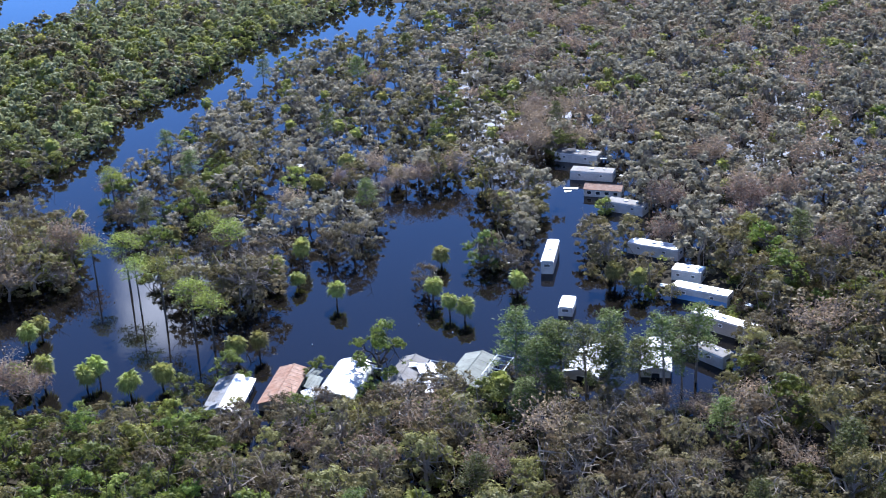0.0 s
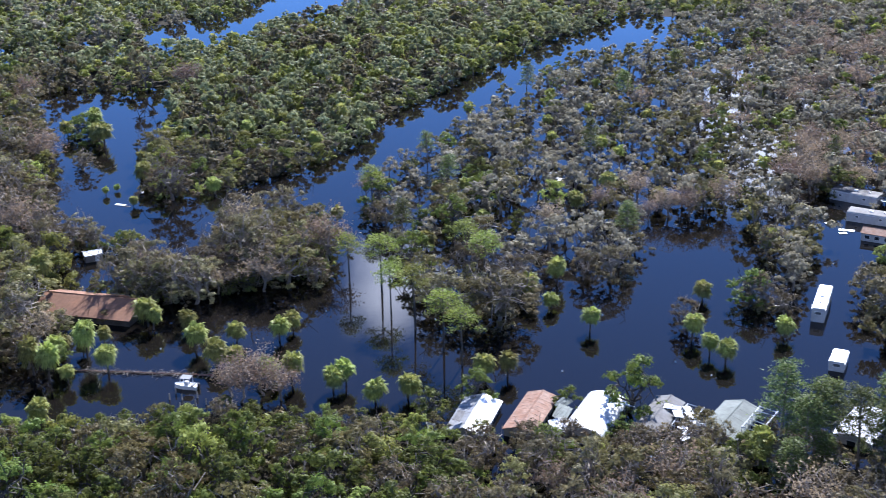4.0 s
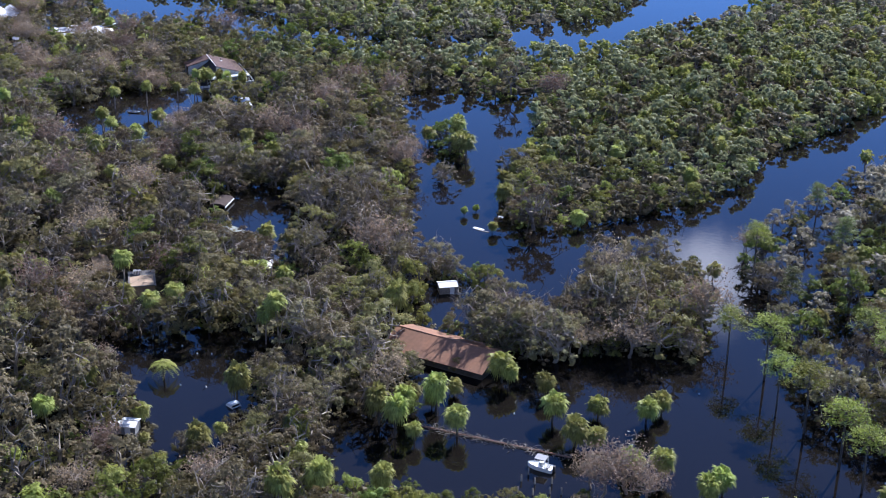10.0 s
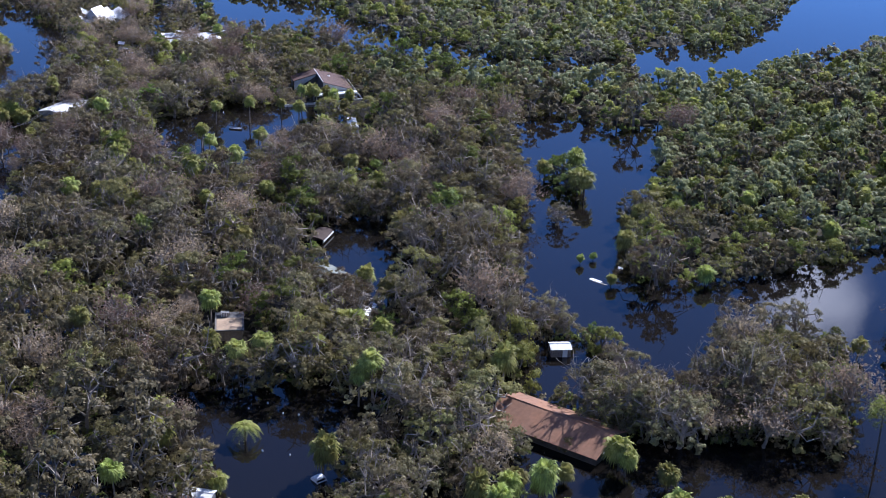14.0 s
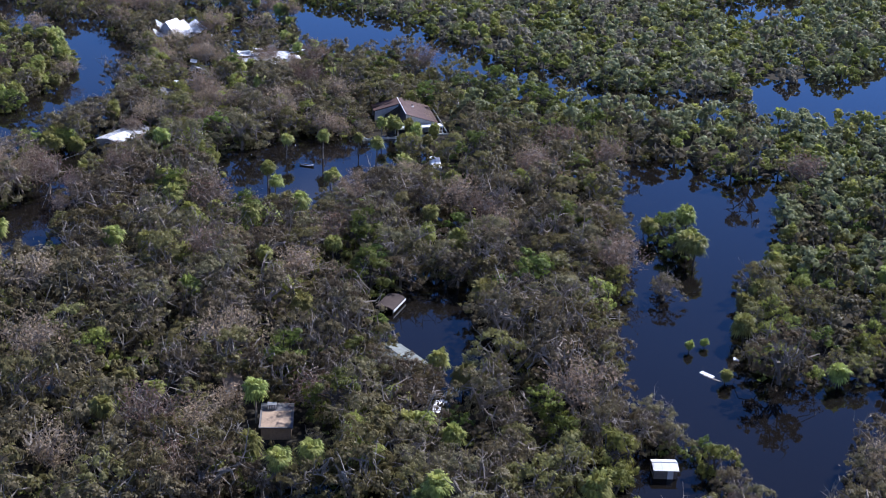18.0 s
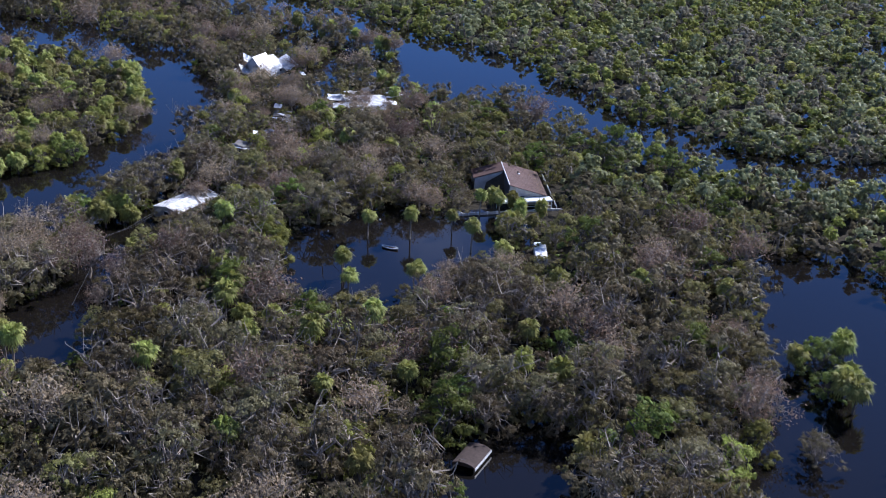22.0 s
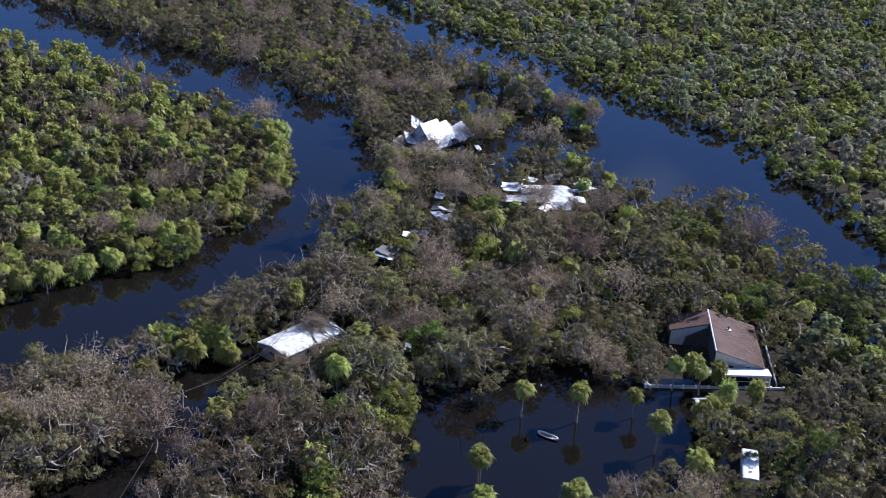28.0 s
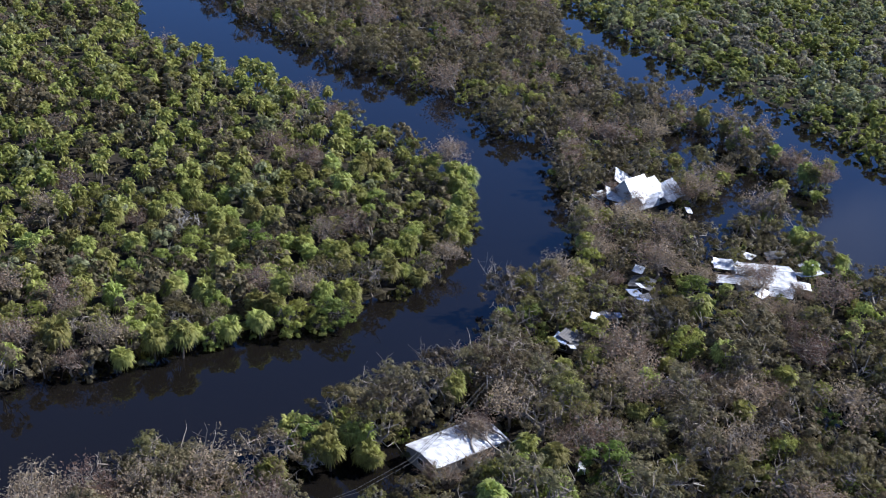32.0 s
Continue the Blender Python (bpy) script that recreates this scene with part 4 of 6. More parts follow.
def variants():
    v = {"oak": [], "leafy": [], "green": [], "mangrove": [], "palm": [], "pine": [], "bare": [], "feather_palm": [], "wood_palm": [], "tall_palm": [], "lone_pine": []}
    for i in range(8):
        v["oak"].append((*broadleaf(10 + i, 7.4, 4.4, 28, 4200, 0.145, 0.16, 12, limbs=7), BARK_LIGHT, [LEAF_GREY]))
    for i in range(6):
        v["leafy"].append((*broadleaf(30 + i, 7.0, 4.2, 26, 4000, 0.152, 0.15, 7), BARK, [LEAF_OLIVE]))
    for i in range(5):
        v["green"].append((*broadleaf(50 + i, 6.8, 3.8, 20, 4200, 0.15, 0.12, 3, thick=0.65), BARK_DARK, [LEAF_GREEN]))
    for i in range(5):
        v["mangrove"].append((*broadleaf(70 + i, 5.4, 3.3, 18, 3600, 0.15, 0.04, 2, droop=0.4, thick=0.7), BARK_DARK, [LEAF_LIME]))
    for i in range(5):
        v["palm"].append((*cabbage_palm(90 + i, 2.9 + 0.3 * i, 46, 2.45), BARK_DARK, [LEAF_PALM, LEAF_DRY]))
    for i in range(4):
        v["pine"].append((*pine(110 + i, 12.0 + i, 3.3, 42, 60, 0.40), BARK, [LEAF_DARK_PINE]))
    v["feather_palm"].append((*feather_palm(140), BARK_DARK, [LEAF_PALM]))
    for i in range(4):
        v["wood_palm"].append((*cabbage_palm(160 + i, 5.6 + 0.7 * i, 46, 2.5), BARK, [LEAF_PALM, LEAF_DRY]))
    for i in range(4):
        v["tall_palm"].append((*cabbage_palm(150 + i, 5.0 + 0.3 * i, 40, 2.1), BARK, [LEAF_PALM, LEAF_DRY]))
    for i in range(4):
        v["lone_pine"].append((*pine(170 + i, 12.4 + i * 0.7, 3.9, 24, 60, 0.64), BARK_DARK, [LEAF_PINE]))
    for i in range(4):
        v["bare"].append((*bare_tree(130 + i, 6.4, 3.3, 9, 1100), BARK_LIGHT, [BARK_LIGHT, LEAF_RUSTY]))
    return v


LABELS = {"oak": ("oak_tree", "storm-stripped oak with grey-brown leaves and bare limbs", "tree"),
          "leafy": ("laurel_tree", "spreading laurel with dull olive leaves", "tree"),
          "green": ("bay_tree", "rounded tree with dark green leaves", "tree"),
          "mangrove": ("mangrove_tree", "low bushy tree with yellow-green leaves at the water", "tree"),
          "palm": ("cabbage_palm", "cabbage palm with a round head of green fronds", "palm"),
          "pine": ("pine_tree", "tall slender pine with bright green needle clumps", "tree"),
          "wood_palm": ("cabbage_palm", "tall cabbage palm with yellow-green fronds over the oaks", "palm"),
          "tall_palm": ("cabbage_palm", "slender cabbage palm with a pale bare trunk", "palm"),
          "feather_palm": ("feather_palm", "low palm with long arching feathery fronds", "palm"),
          "lone_pine": ("pine_tree", "tall pine with a bare trunk and thin crown", "tree"),
          "bare": ("dead_tree", "nearly leafless tree with pale twigs and rusty leaves", "tree")}
STOCK = {}
for kind, rows in variants().items():
    STOCK[kind] = [(w.mesh(kind + "_trunk", [bark]), c.mesh(kind + "_crown", mats)) for w, c, bark, mats in rows]


def plant(kind, x, y, size, turn, rng, group="", label="", stretch=1.0, z=0.0):
    name, text, cat = LABELS[kind]
    w, c = STOCK[kind][int(rng.integers(len(STOCK[kind])))]
    e = new(name)
    e.empty_display_size = 0.5
    e.matrix_world = pose(x, y, z, 0, 0, turn)
    e.scale = (size, size, size * stretch)
    tagged(e, label or text, cat, group)
    for n, me in (("trunk", w), ("crown", c)):
        o = new(n, me)
        o.parent = e
    return e


def scatter():
    """Places for the woods' trees: x, y, kind, size, on a jittered grid by stretch of woods."""
    rng = np.random.default_rng(7)
    out = []
    step = 2.1
    gx, gy = np.meshgrid(np.arange(-450, 360, step), np.arange(318, 925, step))
    x = (gx + rng.uniform(-1, 1, gx.shape)).ravel()
    y = (gy + rng.uniform(-1, 1, gy.shape)).ravel()
    ok = inside(REGION, x, y)
    x, y = x[ok], y[ok]
    d = shore(x, y)
    ok = d > 0.8
    for a, b, r in ROOFS:
        ok &= np.hypot(x - a, y - b) > r
    x, y, d = x[ok], y[ok], d[ok]
    order = rng.permutation(len(x))
    # growth stays low on the open side of the ponds: how far behind each place the next open water begins
    ponds = [OPEN_WATER[k] for k in ("sw_pond", "grey_pond", "grey_pond2", "house_pond", "south_pond", "shed_inlet", "west_channel", "river_a")]
    ux, uy = x - np.where(x > 60, 92.0, np.where(x < -60, 8.0, 55.0)), y - np.where(x > 60, 212.0, np.where(x < -60, 388.0, 285.0))
    un = np.hypot(ux, uy)
    water_behind = np.full(len(x), 99.0)
    for k in range(22, 0, -2):
        hit = np.zeros(len(x), bool)
        for pts in ponds:
            hit |= inside(pts, x + ux / un * k, y + uy / un * k)
        water_behind[hit] = k
    cell = {}
    for i in order:
        z = zone(x[i], y[i])
        sp, h, mix = MIX[z]
        sp *= 1 if d[i] > 4 else 0.85
        cx, cy = int(x[i] // 8), int(y[i] // 8)
        if any(math.hypot(x[i] - px, y[i] - py) < sp for a in (-1, 0, 1) for b in (-1, 0, 1) for px, py in cell.get((cx + a, cy + b), ())):
            continue
        patch = noise.noise((x[i] * 0.03, y[i] * 0.03, 11.0)) if z != "south" else 0.0
        dry = noise.noise((x[i] * 0.045, y[i] * 0.045, 27.0))
        w = np.array(mix) * np.array([1 + 1.5 * patch, 1 - patch, 1 - 1.5 * patch, 1 - 1.5 * patch, 1 - 0.5 * patch, 1, 1 + 4 * dry])
        if z == "peninsula" and d[i] > 3 and noise.noise((x[i] * 0.085, y[i] * 0.085, 8.0)) > 0.36:
            continue
        w = np.maximum(w, 0)
        kind = KINDS[int(rng.choice(7, p=w / w.sum()))]
        if z == "swamp" and noise.noise((x[i] * 0.05, y[i] * 0.05, 4.0)) > 0.3:
            continue
        cell.setdefault((cx, cy), []).append((x[i], y[i]))
        size = h / 7.0 * rng.uniform(0.6, 1.22)
        if z == "swamp" and y[i] > 484 and x[i] < np.interp(y[i], (480, 540, 600, 680), (80, 96, 124, 184)):
            size *= 0.6  # low growth along the river's near bank
        if d[i] < 3 and z in ("north", "island", "east", "mangrove"):
            size *= 0.8
        if kind == "palm":
            size = rng.uniform(0.8, 1.12) * (1.15 if z == "island" else 1.0)
        if kind == "pine":
            size = rng.uniform(0.62, 0.85)
        tall = {"palm": 8.6 if z in ("peninsula", "south_west") else 5.0, "pine": 13.0, "bare": 6.4, "mangrove": 5.4}.get(kind, 7.4)
        for bx, by, br in ROOFS:  # low growth on the open side of each roof
            vx, vy = (95 - bx, 210 - by) if bx > 60 else (15 - bx, 375 - by) if bx < 10 else (70 - bx, 240 - by)
            ln = math.hypot(vx, vy)
            ox, oy = x[i] - bx, y[i] - by
            along, side = (ox * vx + oy * vy) / ln, abs(ox * vy - oy * vx) / ln
            if 0 < along < 32 and side < br + 1.5:
                size = min(size, (((5.6 if bx > 140 else 4.6) if bx > 85 and by < 390 else 2.6) + 0.42 * max(along - br * 0.9, 0)) / tall)
        if z != "swamp":
            size = min(size, (2.0 + 0.40 * water_behind[i]) / tall)
        if size < 0.22:
            continue
        out.append((x[i], y[i], kind, size, z, d[i]))
    return out


def woods():
    rng = np.random.default_rng(21)
    trees = scatter()
    near = {k: [] for k in KINDS}
    for i, (x, y, kind, size, z, d) in enumerate(trees):
        ax, ay, bx, by = 110.0, 385.0, -150.0, 545.0
        k = min(max(((x - ax) * (bx - ax) + (y - ay) * (by - ay)) / ((bx - ax) ** 2 + (by - ay) ** 2), 0), 1)
        near[kind].append((math.hypot(x - ax - k * (bx - ax), y - ay - k * (by - ay)) + (0 if d < 8 else 12) - (25 if z in ("south", "south_east", "south_west") else 0), i))
    single = set()
    for kind, most in zip(KINDS, (290, 260, 190, 190, 260, 60, 190)):
        single |= {i for _, i in sorted(near[kind])[:most]}
    far = {}
    frng = np.random.default_rng(5)
    grain = {"north": (350, 0.48, 9), "east": (680, 0.29, 10), "mangrove": (780, 0.36, 11), "island": (620, 0.36, 11), "swamp": (700, 0.26, 10), "peninsula": (900, 0.2, 12), "south": (700, 0.24, 10), "south_east": (700, 0.24, 10), "south_west": (700, 0.24, 10), "tip": (720, 0.21, 10), "back": (800, 0.2, 11)}
    shapes = {(k, z): [far_tree(frng, h, r, n, sz, pads, 0 if z in ("north", "mangrove", "island") else 1, z in ("north", "mangrove", "island", "back")) for _ in range(8)] for z, (n, sz, pads) in grain.items()
              for k, h, r in (("oak", 7.2, 3.6), ("leafy", 6.8, 3.5), ("green", 6.6, 3.3), ("mangrove", 5.2, 3.0), ("pine", 9, 2.6))}
    shapes["palm"], shapes["bare"] = [], []
    for i in range(5):
        w, c = cabbage_palm(200 + i, 4.4, 22, 2.2, 2, 4)
        c.tube([(0, 0, -0.5), (0, 0, 4.4)], (0.17, 0.17), 4, 2)
        shapes["palm"].append(c)
        w, c = bare_tree(220 + i, 6.2, 3.2, 4, 300, 0.24)
        w.merge(c)
        shapes["bare"].append(w)
    slots = {"oak": [LEAF_GREY, BARK], "leafy": [LEAF_OLIVE, BARK], "green": [LEAF_GREEN, BARK], "mangrove": [LEAF_LIME, BARK], "pine": [LEAF_PINE, BARK], "palm": [LEAF_PALM, LEAF_DRY, BARK], "bare": [BARK, LEAF_RUSTY]}
    mats, start = [], {}
    for k in KINDS:
        start[k] = len(mats)
        mats += slots[k]
    for i, (x, y, kind, size, z, d) in enumerate(trees):
        turn = rng.uniform(0, 360)
        if i in single:
            plant("wood_palm" if kind == "palm" and z in ("peninsula", "south_west") and d > 4 else kind, x, y, size, turn, rng, "trees of the flooded woods", stretch=rng.uniform(0.85, 1.15))
            continue
        s = far.setdefault(z, Soup())
        lean = 38 if z == "tip" else 5
        m = pose(x, y, 0, rng.uniform(-lean, lean), rng.uniform(-lean, lean), turn) @ Matrix.Diagonal((size, size, size * rng.uniform(0.85, 1.15), 1))
        stock = shapes[kind] if kind in shapes else shapes[kind, z]
        s.merge(stock[int(rng.integers(len(stock)))], m, start[kind])
    names = {"island": ("island_woods", "dense yellow-green swamp woods on a low island"), "north": ("north_woods", "olive-green mangrove woods beyond the river"),
             "east": ("east_woods", "storm-browned grey swamp woods"), "mangrove": ("mangrove_woods", "dense green mangrove woods"), "swamp": ("swamp_woods", "sparse grey trees standing in flood water"),
             "south": ("south_woods", "fresh green leafy woods on the near shore"), "south_east": ("south_east_woods", "grey-brown woods and pines on the near shore"),
             "south_west": ("south_west_woods", "olive and yellow-green woods on the near shore"), "back": ("house_woods", "dark olive woods behind the brown-roofed house"), "tip": ("storm_felled_woods", "brown broken woods round the wrecked houses"), "peninsula": ("peninsula_woods", "storm-stripped grey-brown oak woods")}
    # Stretches of woods whose leaves or bark are paled to imitate haze.
    haze_swaps = {"east": {LEAF_GREY: LEAF_HAZE_ASH, LEAF_OLIVE: LEAF_HAZE_ASH, BARK: BARK_LIGHT}, "north": {LEAF_OLIVE: LEAF_HAZE_GREEN, LEAF_GREY: LEAF_HAZE_ASH, LEAF_GREEN: LEAF_HAZE_GREEN}, "mangrove": {LEAF_OLIVE: LEAF_HAZE_GREEN, LEAF_GREEN: LEAF_HAZE_GREEN}, "island": {LEAF_OLIVE: LEAF_HAZE_GREEN}, "swamp": {LEAF_GREY: LEAF_HAZE_ASH}}
    for z, s in far.items():
        tagged(new(names[z][0], s.mesh(names[z][0], [woods_leaf(haze_swaps.get(z, {}).get(m, m)) for m in mats])), names[z][1], "woods", kind="stuff")


woods()


def scrub():
    """Low growth under the trees of the drowned woods."""
    rng = np.random.default_rng(29)
    stock = []
    for _ in range(8):
        b = Soup()
        for _ in range(3):
            spray(rng, b, (rng.normal() * 0.7, rng.normal() * 0.7, rng.uniform(0.4, 1.2)), rng.uniform(0.7, 1.1), 24, 0.24, 0.8)
        stock.append(b)
    gx, gy = np.meshgrid(np.arange(-230, 215, 2.5), np.arange(318, 680, 2.5))
    x, y = (gx + rng.uniform(-1.2, 1.2, gx.shape)).ravel(), (gy + rng.uniform(-1.2, 1.2, gx.shape)).ravel()
    d = shore(x, y)
    ok = inside(REGION, x, y) & (d > 1.2)
    for a, b, r in ROOFS:
        ok &= np.hypot(x - a, y - b) > r
    s = Soup()
    for px, py, pd in zip(x[ok], y[ok], d[ok]):
        z = zone(px, py)
        if z in ("swamp", "island", "north", "mangrove", "east") or rng.uniform() > 0.75:
            continue
        k = float(rng.uniform(0.7, 1.5))
        s.merge(stock[int(rng.integers(8))], pose(px, py, 0, 0, 0, rng.uniform(0, 360)) @ Matrix.Diagonal((k, k, k, 1)), int(rng.choice(4, p=(0.4, 0.35, 0.15, 0.1))))
    tagged(new("understory_scrub", s.mesh("understory_scrub", [woods_leaf(m) for m in (LEAF_OLIVE, LEAF_GREY, LEAF_GREEN, LEAF_LIME)])), "dull olive and brown scrub under flooded trees", "scrub", kind="stuff")


scrub()


def outer_woods():
    """The same flooded woods going on past the camera's reach, with light crowns."""
    rng = np.random.default_rng(33)
    shapes = [far_tree(rng, 7.0, 4.6, 28, 1.15) for _ in range(6)]
    gx, gy = np.meshgrid(np.arange(-640, 560, 8.0), np.arange(150, 1120, 8.0))
    x, y = (gx + rng.uniform(-3.5, 3.5, gx.shape)).ravel(), (gy + rng.uniform(-3.5, 3.5, gx.shape)).ravel()
    ok = ~inside(REGION, x, y) & (edge_distance(REGION, x, y) < 130) & (shore(x, y) > 3)
    s = Soup()
    mats = [woods_leaf(m) for m in (LEAF_GREY, BARK, LEAF_OLIVE, BARK, LEAF_GREEN, BARK)]
    for px, py in zip(x[ok], y[ok]):
        k = float(rng.uniform(0.8, 1.15))
        s.merge(shapes[int(rng.integers(6))], pose(px, py, 0, 0, 0, rng.uniform(0, 360)) @ Matrix.Diagonal((k, k, k, 1)), 2 * int(rng.integers(3)))
    tagged(new("outer_woods", s.mesh("outer_woods", mats)), "distant flooded swamp woods in brown and olive", "woods", kind="stuff")


outer_woods()


# ---- trees that stand apart in the water ----
def standing(kind, spots, size, group, label="", vary=0.12, stretch=1.0):
    rng = np.random.default_rng(len(spots) * 13 + len(kind))
    for x, y, *s in spots:
        plant(kind, x, y, (s[0] if s else size) * rng.uniform(1 - vary, 1 + vary), rng.uniform(0, 360), rng, group, label, stretch)


g = "palms standing in flood water"
standing("palm", [(36.8, 418.5, 1.15), (44.1, 416.3), (47.1, 408.3, 1.1), (53.7, 411.6), (51.8, 402.1, 1.05), (55.3, 401.9), (34.4, 399.8, 1.1), (28.3, 406.8, 0.6), (30.5, 412.0, 0.65), (25.3, 406.0), (28.8, 396.1, 0.6), (61, 412), (63, 416), (61, 397), (65, 396), (74, 395), (72, 393), (79, 389), (84, 390)], 0.9, g)
standing("palm", [(96.5, 396.5), (100, 397.5), (66, 471), (38, 417), (115, 414), (109, 424), (132, 410), (134, 404), (136, 401), (137, 427), (148, 411)], 0.85, g)
standing("tall_palm", [(-103.1, 542.6), (-96.0, 547.8), (-90.6, 555.7), (-82.2, 549.2), (-95.8, 523.4), (-95.0, 522.8), (-88.9, 515.6), (-80.5, 526.7), (-81.1, 526.1), (-155, 543), (-87, 570), (-91, 568)], 0.95, g)
g = "pines standing in flood water"
standing("lone_pine", [(71.4, 436.4), (77.8, 432.0), (80.1, 420.3), (84.5, 416.2), (89.6, 406.9), (92.7, 401.5), (93.9, 441.2), (96.9, 433.6), (73.5, 476.1)], 0.85, g)
standing("pine", [(138, 372), (142, 369), (145, 371), (148, 368), (152, 369.5), (156, 367), (159, 364), (163, 367), (166, 369), (140, 366), (150, 364)], 0.95, "tall pines on the southern shore")
standing("oak", [(45, 468, 1.05), (50.3, 470.8, 1.1), (54.6, 474, 1.1), (36.7, 437, 1.15), (42.5, 439.5, 1.2), (48, 438, 1.15), (52.4, 438.3, 1.0), (42.7, 431, 0.9), (33, 441.7, 1.0), (44.6, 447, 1.1), (13, 461, 0.9), (17, 458, 0.75)], 1.1, "broad storm-browned oaks by the lagoon")
standing("oak", [(35.0, 430.5, 1.25), (29.8, 431.6, 1.35), (38.5, 428.5, 1.0)], 0.9, "oaks leaning over the long house")
standing("bare", [(58, 389.5, 1.1), (61, 391.5, 1.1), (56, 391.5, 0.9), (64, 390, 0.9)], 1.1, "brown stripped trees by the pier")
standing("oak", [(-25, 453.5, 0.9), (-31, 455, 1.0), (-21.5, 455.5, 0.7), (-27.5, 456.0, 0.8)], 0.7, "broken oaks against the buried house")
standing("green", [(118.3, 384.9, 1.3), (108.5, 386.5, 0.6), (94.6, 389.4, 0.95), (87.5, 384, 0.8)], 1.0, "broad green trees between the mobile homes")
standing("bare", [(-152, 497), (-155, 489), (-146, 492), (-141, 497), (-158, 482), (-150, 484), (-144, 486), (-138, 490), (-152, 478), (-134, 495), (-161, 476)], 1.15, "brown storm-stripped trees by the western channel")
standing("bare", [(172, 486), (176, 489), (168, 491), (180, 492), (174, 497), (183, 487), (170, 500), (177, 504), (183, 508), (175, 510), (187, 514), (180, 516)], 1.1, "bare trees in bright water")
g = "oaks standing in flood water"
standing("oak", [(132, 415, 0.75), (154, 449, 0.95), (147, 424, 1.0), (150, 420, 0.8), (44, 434, 1.1), (50, 440, 1.05), (38, 436, 0.9), (59, 447, 1.1), (54, 445, 1.0), (64, 443, 0.8), (0.7, 510, 0.75), (-1, 514, 0.55)], 1.0, g)
standing("green", [(-8, 538, 1.0), (-4, 532, 0.85), (-10, 543, 0.85), (-6, 541, 0.7)], 0.9, "trees on a small islet")
standing("palm", [(-1, 531), (1, 529), (-5, 545), (-11, 538), (-2, 535)], 1.15, g)
standing("palm", [(10.7, 491.4, 0.42), (12.6, 494.3, 0.36), (19.1, 482.8, 0.6)], 0.5, g, "palm head just above the flood water beside drifting boards")
standing("feather_palm", [(-16.3, 403.6)], 1.05, "palms standing in flood water", "feathery green palm alone in dark flood water")
standing("palm", [(-89.9, 573.0, 0.88), (-86.3, 574.8, 0.8), (-78.4, 572.3, 0.78), (-80.4, 567.3, 0.85), (-81.4, 564.1, 0.8), (-80.7, 560.5, 0.8), (-79.3, 562.9, 0.75)], 0.8, "palms by the garden wall", "full-headed cabbage palm by the white garden wall", stretch=1.35)
standing("palm", [(-156.7, 512.2, 1.1), (-151.9, 519.6, 1.0), (-149.6, 514.8, 1.0), (-152.8, 515.6, 1.1), (-154.8, 520.9, 1.1), (-148.0, 519.4, 1.0), (-146.4, 519.8, 0.9), (-149.8, 505.3, 1.1), (-151.0, 520.6, 1.1), (-151.7, 513.3, 1.0)], 1.0, "palms by the western channel")
standing("palm", [(-225.0, 678.0), (-217.0, 677.7), (-209.7, 676.8), (-198.5, 674.3), (-186.9, 671.5), (-184.2, 658.2), (-175.6, 643.2), (-160.6, 636.7), (-184.3, 670.3), (-233.3, 678.3)], 1.0, "palms along the river spit", "cabbage palm on the narrow spit by the river", stretch=1.2)
g = "palms among the oaks of the peninsula"
standing("palm", [(-22.2, 459.8), (-16.8, 458.0), (-14.2, 461.5)], 0.95, g, "cabbage palm beside the buried grey-roofed house", stretch=1.25)
standing("wood_palm", [(-19.9, 427.4), (-16.6, 427.3), (-16.1, 436.9), (-14.5, 438.9), (-18.6, 435.3), (-34.6, 415.5), (-32.9, 421.4), (-25.9, 418.8), (-23.2, 422.7), (-40.0, 434.1), (-5.4, 420.1), (-3.8, 422.1), (-55.1, 417.4)], 0.95, g, "cabbage palm with bright yellow-green fronds among oaks", stretch=1.0)
standing("palm", [(0.7, 382.2), (13.2, 388.4), (-1.7, 399.9), (-6.9, 424.7), (-23.0, 433.2), (-19.4, 431.2), (-25.4, 395.3), (22.1, 399.6), (25.3, 403.2), (25.5, 396.7), (12.5, 392.8), (29.6, 405.0), (21.3, 376.5), (29.3, 380.1)], 0.95, g, "cabbage palm with bright yellow-green fronds among oaks", stretch=1.3)
standing("wood_palm", [(-105.0, 501.1), (-100.8, 495.1), (-101.4, 499.1), (-94.5, 468.1), (-79.9, 471.0), (-71.4, 460.4), (-119.2, 462.3), (-116.1, 461.0), (-88.6, 471.5)], 1.05, g, "cabbage palm with bright yellow-green fronds among oaks", stretch=1.0)

standing("mangrove", [(-130.6, 534.3), (-125.4, 534.3), (-116.7, 527.8), (-110.4, 520.1), (-115.0, 519.9), (-109.1, 508.3), (-107.7, 503.7), (-113.4, 508.0), (-122.1, 527.1), (-130.3, 528.9)], 1.25, "lime-green trees by the house pond", "tall bushy tree with bright yellow-green leaves")


